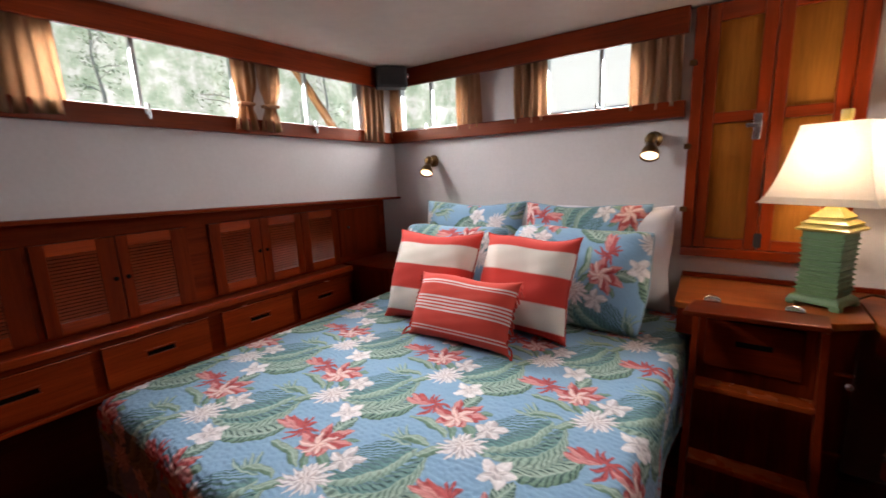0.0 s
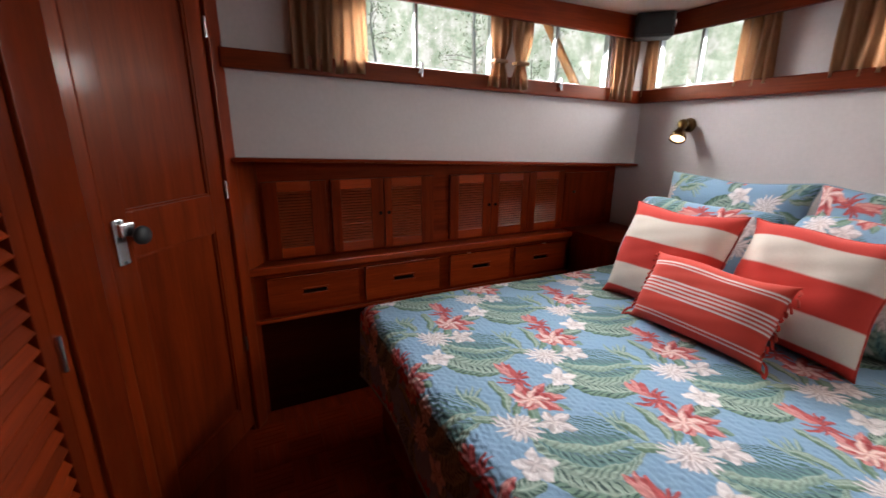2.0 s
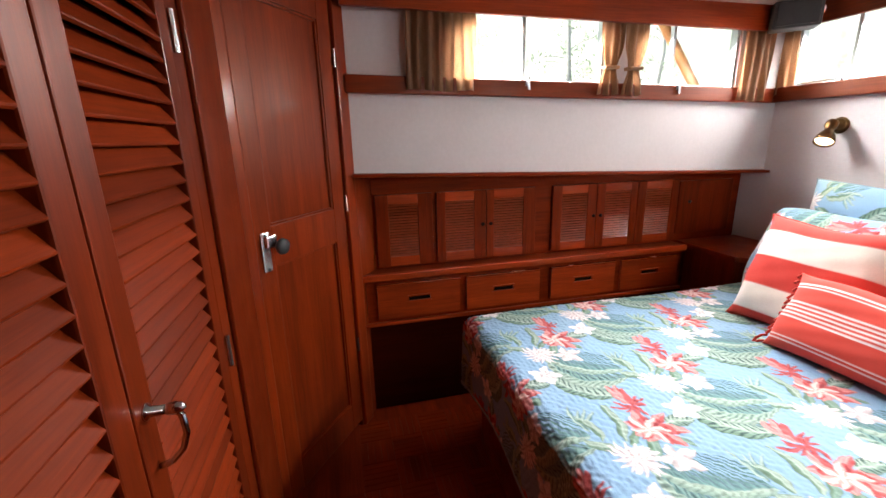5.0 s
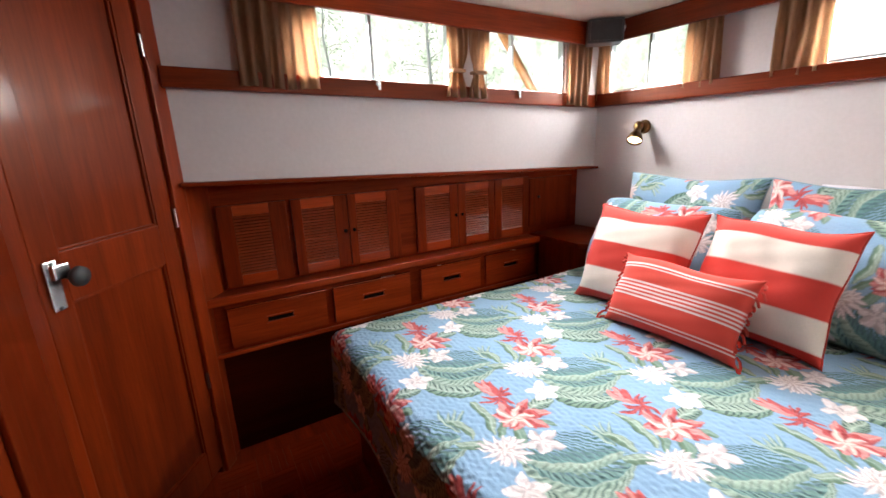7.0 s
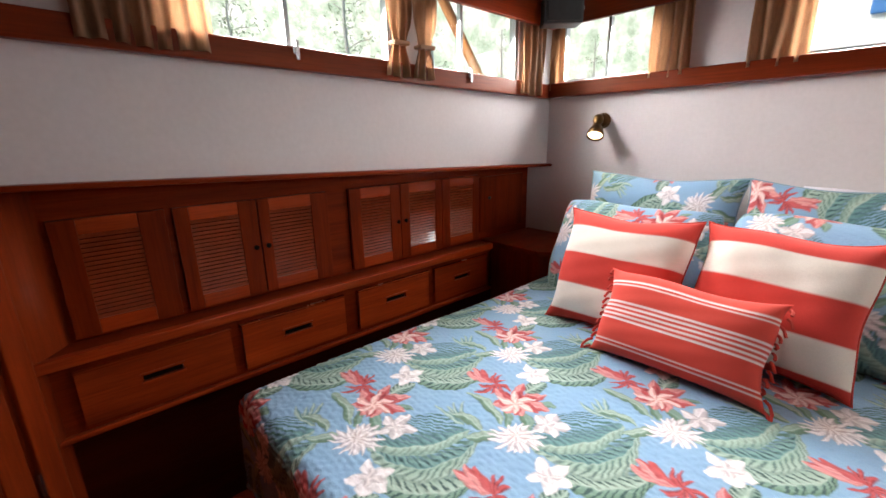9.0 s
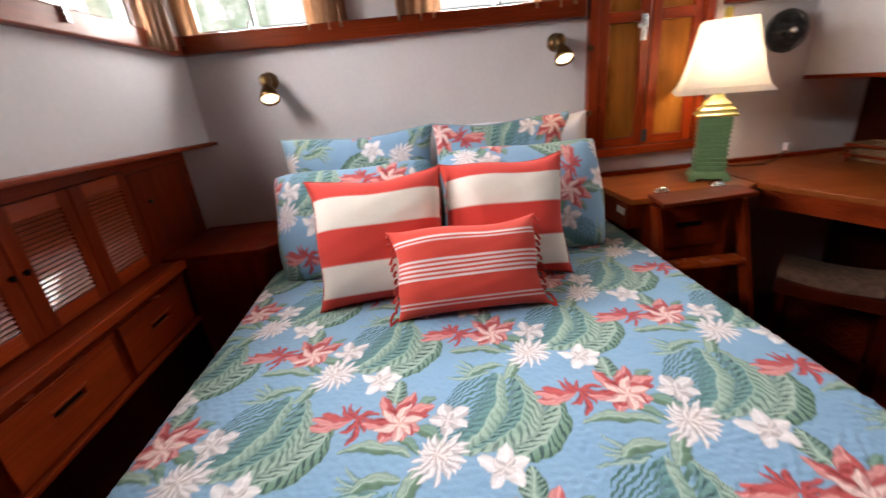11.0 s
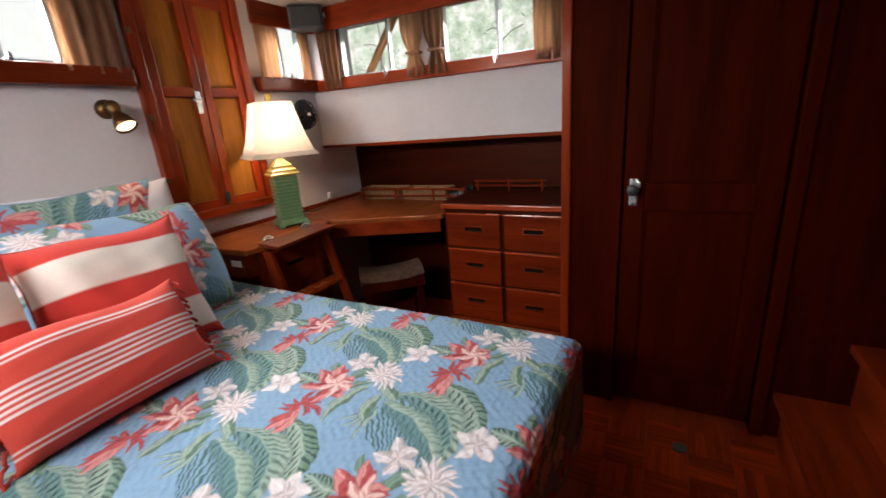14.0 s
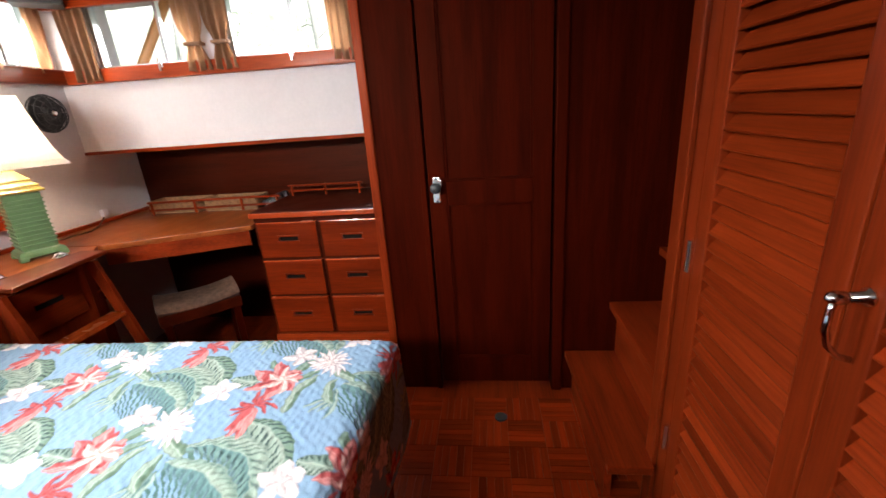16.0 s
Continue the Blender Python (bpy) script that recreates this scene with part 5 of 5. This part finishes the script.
# ---- brass reading lights on the aft wall ----
def sconce(x, z, aim):
    s = thing("reading_light", "small brass reading light lit on the aft wall", "wall lamp", "brass reading lights", at=(x, AFT, z))
    part("base", turned([(0.039, 0.0), (0.039, 0.006), (0.033, 0.009), (0.031, 0.017), (0.022, 0.024), (0.010, 0.028)], pose(0, 0, 0, 90, 0, 0), 22), BRASS, s, smooth=False)
    part("arm", tube([(0, -0.02, 0), (0, -0.05, 0.0), (aim * 0.006, -0.062, -0.008)], 0.01, 10), BRASS, s)
    m = look((aim * 0.004, -0.062, 0.002), (aim * 0.10, -0.165, -0.14)) @ Matrix.Scale(1.05, 4)
    cup = part("cup", turned([(0.006, 0.026), (0.018, 0.022), (0.024, 0.012), (0.0245, -0.008), (0.019, -0.02), (0.018, -0.03), (0.024, -0.042), (0.033, -0.06), (0.0385, -0.08), (0.0395, -0.095), (0.037, -0.095), (0.030, -0.06), (0.018, -0.046), (0.004, -0.044)], m, 28), BRASS, s, smooth=True)
    part("bulb", turned([(0.003, -0.05), (0.02, -0.06), (0.032, -0.078), (0.034, -0.086), (0.03, -0.09), (0.003, -0.0915)], m, 20), REFLECTOR, cup, "lit reflector bulb", smooth=True)
    lamp_object("reading_light_glow", "SPOT", pose(x, AFT, z) @ m @ pose(0, 0, -0.1), 1.1, (1.0, 0.74, 0.42), radius=0.03, spot=radians(110))
    return s


sconce(-1.64, 1.397, 0.38)
sconce(-0.341, 1.44, 0.08)

# ---- loudspeakers and fan ----
def speaker(x, y, turn):
    s = thing("loudspeaker", "small dark grey loudspeaker fixed under the ceiling corner", "speaker", "corner loudspeakers", at=(x, y, 1.905), turn=turn)
    part("case", boxed(-0.095, 0.095, -0.06, 0.06, -0.055, 0.068, bev=0.012), SLATE, s)
    part("grille", boxed(-0.082, 0.082, -0.068, -0.061, -0.044, 0.056, bev=0.004), BLACK, s)
    part("bracket", boxed(-0.012, 0.012, -0.02, 0.02, 0.069, 0.074), SLATE, s)
    part("side_knob", turned([(0.018, 0), (0.018, 0.012), (0.006, 0.02)], pose(0.096, 0, 0.02, 0, 90, 0), 14), CHROME, s)


speaker(-1.82, 2.08, 48)
speaker(0.73, 2.08, -48)
FAN = thing("cabin_fan", "small round black cabin fan on the aft wall", "fan", at=(0.70, 2.235, 1.39))
part("mount", turned([(0.03, 0.0), (0.03, 0.02), (0.02, 0.035)], pose(0, 0.014, 0, 90, 0, 0), 18), BLACK, FAN)
part("motor", turned([(0.01, 0.0), (0.03, 0.01), (0.032, 0.04), (0.02, 0.055)], pose(0, -0.015, 0, 90, 0, 0), 18), BLACK, FAN)
for r, y in ((0.085, -0.03), (0.088, -0.05), (0.08, -0.07), (0.055, -0.08), (0.03, -0.085)):
    part("guard_ring", tube([(r * math.cos(a), y, r * math.sin(a)) for a in np.linspace(0, 2 * math.pi, 25)], 0.003, 6), BLACK, FAN)
for k in range(12):
    a = 2 * math.pi * k / 12
    part("guard_wire", tube([(0.02 * math.cos(a), -0.086, 0.02 * math.sin(a)), (0.055 * math.cos(a), -0.08, 0.055 * math.sin(a)), (0.087 * math.cos(a), -0.05, 0.087 * math.sin(a)), (0.084 * math.cos(a), -0.03, 0.084 * math.sin(a))], 0.002, 5), BLACK, FAN)
for k in range(4):
    bm = bmesh.new()
    vs = [bm.verts.new(p) for p in ((0.012, 0, -0.008), (0.074, 0.008, -0.03), (0.078, -0.004, 0.012), (0.05, -0.01, 0.03), (0.012, 0, 0.008))]
    bm.faces.new(vs)
    bmesh.ops.solidify(bm, geom=bm.faces[:], thickness=0.0015)
    bmesh.ops.transform(bm, matrix=pose(0, -0.055, 0, 0, 90 * k + 20, 0), verts=bm.verts)
    part("blade", bm, BLACK, FAN)
part("housing", turned([(0.02, 0.0), (0.07, 0.006), (0.082, 0.025), (0.084, 0.03), (0.076, 0.026), (0.02, 0.012)], pose(0, -0.012, 0, 90, 0, 0), 28), BLACK, FAN, smooth=True)
part("hub", turned([(0.014, 0.0), (0.014, 0.02), (0.008, 0.026)], pose(0, -0.066, 0, 90, 0, 0), 14), CHROME, FAN)

# ---- outside ----
structure("water", boxed(-7.5, 9, -60, 60, -0.52, -0.5), plain("harbour_water", (0.04, 0.055, 0.05), 0.12, vary=0.3, scale=3, relief=0.3, depth=0.02), "grey green harbour water", "water")
GRASS = plain("shore_grass", (0.09, 0.13, 0.05), 0.9, vary=0.4, scale=4, relief=0.4, depth=0.03)
structure("ground", boxed(-160, -7.5, -60, 60, -0.6, -0.1), GRASS, "grassy shore beyond the water", "ground")
structure("ground_2", boxed(9, 160, -60, 60, -0.6, -0.1), GRASS, "grassy shore beyond the water", "ground")

# Glow and pale tones paint the overexposed daylight onto the far woods.
m, nt, b = shader("overexposed_far_woods")
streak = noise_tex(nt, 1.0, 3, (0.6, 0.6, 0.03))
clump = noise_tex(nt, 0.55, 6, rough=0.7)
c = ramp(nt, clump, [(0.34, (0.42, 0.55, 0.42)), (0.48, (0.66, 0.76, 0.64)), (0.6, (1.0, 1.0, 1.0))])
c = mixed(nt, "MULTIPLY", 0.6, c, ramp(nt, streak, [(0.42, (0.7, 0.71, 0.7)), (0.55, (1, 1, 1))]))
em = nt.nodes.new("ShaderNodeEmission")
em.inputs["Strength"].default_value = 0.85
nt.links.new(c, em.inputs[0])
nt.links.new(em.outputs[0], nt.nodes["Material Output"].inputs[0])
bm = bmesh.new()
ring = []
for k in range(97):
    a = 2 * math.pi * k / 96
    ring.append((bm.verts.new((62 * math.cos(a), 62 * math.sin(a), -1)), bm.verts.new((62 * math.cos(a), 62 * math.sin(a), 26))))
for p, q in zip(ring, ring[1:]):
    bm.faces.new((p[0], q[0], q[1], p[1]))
structure("backdrop", bm, m, "glowing backdrop of far woods, overexposed daylight painted into its pale colour", "woods")

# Pale bark and foliage hold the daylight glare that washes the trees out.
BARK = plain("glare_pale_bark", (0.62, 0.60, 0.56), 0.9, vary=0.2, scale=12, relief=0.8, depth=0.03)
LEAF = plain("glare_pale_foliage", (0.58, 0.70, 0.50), 0.8, vary=0.25, scale=3)


def pine(x, y, tall, seed):
    rnd = random.Random(seed)
    t = thing("pine_tree", "tall pine tree with bare trunk and loose green crown", "tree", "shore pines", at=(x, y, -0.1))
    bend = [(rnd.uniform(-0.15, 0.15), rnd.uniform(-0.15, 0.15)) for _ in range(6)]
    bm = bmesh.new()
    rings = []
    for i in range(6):
        z = tall * i / 5
        r = 0.20 * (1 - 0.8 * i / 5)
        rings.append([bm.verts.new((bend[i][0] + r * math.cos(k * math.pi / 4), bend[i][1] + r * math.sin(k * math.pi / 4), z)) for k in range(8)])
    for p, q in zip(rings, rings[1:]):
        for k in range(8):
            bm.faces.new((p[k], p[(k + 1) % 8], q[(k + 1) % 8], q[k]))
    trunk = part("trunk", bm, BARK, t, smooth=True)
    verts, faces = [], []
    for i in range(16):
        z = tall * rnd.uniform(0.28, 0.98)
        a = rnd.uniform(0, 6.28)
        n = rnd.uniform(0.8, 2.3) * (1.25 - z / tall)
        tip = Vector((math.cos(a) * n, math.sin(a) * n, z + rnd.uniform(-0.1, 0.5)))
        part("limb", tube([(0, 0, z - 0.2), tuple(tip * 0.5 + Vector((0, 0, z * 0.5))), tuple(tip)], 0.028, 5), BARK, trunk)
        for _ in range(34):
            c = tip + Vector((rnd.gauss(0, 0.42), rnd.gauss(0, 0.42), rnd.gauss(0, 0.24)))
            u = Vector((rnd.gauss(0, 1), rnd.gauss(0, 1), rnd.gauss(0, 1))).normalized() * rnd.uniform(0.06, 0.15)
            w = u.orthogonal().normalized() * rnd.uniform(0.02, 0.05)
            k = len(verts)
            verts += [c - u, c + w, c + u, c - w]
            faces.append((k, k + 1, k + 2, k + 3))
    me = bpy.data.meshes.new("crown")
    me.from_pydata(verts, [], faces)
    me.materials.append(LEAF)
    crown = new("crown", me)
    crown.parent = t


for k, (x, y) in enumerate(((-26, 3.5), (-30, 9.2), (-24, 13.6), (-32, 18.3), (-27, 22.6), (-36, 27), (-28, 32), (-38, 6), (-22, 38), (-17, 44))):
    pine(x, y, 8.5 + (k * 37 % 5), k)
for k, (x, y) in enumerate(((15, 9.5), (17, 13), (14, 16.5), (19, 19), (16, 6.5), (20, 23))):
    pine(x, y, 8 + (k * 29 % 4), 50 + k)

TIMBER = plain("varnished_spar", (0.45, 0.2, 0.07), 0.45, vary=0.25, scale=20)
for x in (-2.26, 1.14):
    spar = thing("deck_spar", "slanting varnished wooden strut outside the window", "spar", "deck struts")
    part("pole", tube([(x, 1.42, 2.34), (x, 2.12, 1.45), (x, 2.9, 0.45)], 0.026, 12), TIMBER, spar, smooth=True)
    part("foot", turned([(0.05, 0.40), (0.05, 0.44), (0.03, 0.46)], pose(x, 2.9, 0), 14), CHROME, spar)
structure("side_deck", boxed(-2.65, -2.21, -1.6, 3.2, 0.36, 0.40), plain("deck_gelcoat", (0.7, 0.7, 0.68), 0.4), "pale side deck outside the cabin", "deck")
structure("side_deck_2", boxed(1.29, 1.6, -1.6, 3.2, 0.36, 0.40), plain("deck_gelcoat_2", (0.7, 0.7, 0.68), 0.4), "pale side deck outside the cabin", "deck")

# Added boat shape: its white stands for the overexposed view astern.
GEL = plain("overexposed_white", (0.86, 0.87, 0.87), 0.3, vary=0.04)
BOAT = thing("added_boat", "added white boat shape with blue canvas, filling the overexposed aft windows", "boat", at=(0, 7.2, 0))
part("hull", prism([(-3.6, 0.1), (-3.0, -0.7), (6.5, -0.7), (7.0, 0.4), (7.0, 2.2), (-3.0, 2.2)], -0.6, 1.7, 0.08), GEL, BOAT)
part("cabin", prism([(-3.0, 0.0), (-2.8, -0.35), (6.0, -0.35), (6.0, 1.9), (-2.8, 1.9)], 1.71, 4.4, 0.1), GEL, BOAT)
part("canvas", boxed(-1.15, -0.8, -0.42, -0.36, 2.5, 3.5, bev=0.02), plain("blue_canvas", (0.05, 0.2, 0.5), 0.8), BOAT, "blue canvas cover")
part("rub_rail", boxed(-3.0, 6.4, -0.76, -0.71, 1.3, 1.4, bev=0.02), BLACK, BOAT)

# ---- parquet fingers of the open floor ----
TILE = 0.145
FINGERS = []
for name, (wx, wy) in {"finger": (TILE, TILE / 5), "finger_cross": (TILE / 5, TILE)}.items():
    bm = boxed(-wx / 2 + 0.0007, wx / 2 - 0.0007, -wy / 2 + 0.0007, wy / 2 - 0.0007, -0.0039, 0.0)
    for v in bm.verts:
        if v.co.z > -0.001:
            v.co.x *= 0.985 if wx < wy else 0.997
            v.co.y *= 0.985 if wy < wx else 0.997
    me = bpy.data.meshes.new("parquet_finger")
    bm.to_mesh(me)
    bm.free()
    me.materials.append(FLOOR_A if wx > wy else FLOOR_B)
    FINGERS.append((me, wx, wy))


def parquet_cell(cx, cy, n, add):
    me, wx, wy = FINGERS[n % 2]
    for k in range(5):
        d = (k - 2) * TILE / 5
        add(me, (cx, cy + d) if wx > wy else (cx + d, cy))


def single(me, at):
    f = new("parquet_finger", me)
    f.parent, f.location = floor, (*at, 0.0)


rest = {0: ([], []), 1: ([], [])}


def joined(me, at):
    vs, fs = rest[0 if me is FINGERS[0][0] else 1]
    k = len(vs)
    vs += [(v.co.x + at[0], v.co.y + at[1], v.co.z) for v in me.vertices]
    fs += [[i + k for i in p.vertices] for p in me.polygons]


for i in range(-14, 10):
    for j in range(-5, 16):
        cx, cy = i * TILE + 0.02, j * TILE - 0.05
        inside_bed = BX0 + 0.15 < cx < BX1 - 0.15 and cy > BY0 + 0.15
        if inside_bed or cx < -1.9 or cx > 1.2 or cy > 2.2 or cy < -0.35 or (cx > SW - 0.02 and cy < 0.5) or (cx < PD and cy < -0.05):
            continue
        near = -0.45 < cx < 0.62 and cy < 0.62
        parquet_cell(cx, cy, i + j, single if near else joined)
for n, (vs, fs) in rest.items():
    me = bpy.data.meshes.new("parquet_rest")
    me.from_pydata(vs, [], fs)
    me.materials.append(FLOOR_A if n == 0 else FLOOR_B)
    ob = new("parquet_rest", me)
    ob.parent = floor
    tagged(ob, kind="stuff")
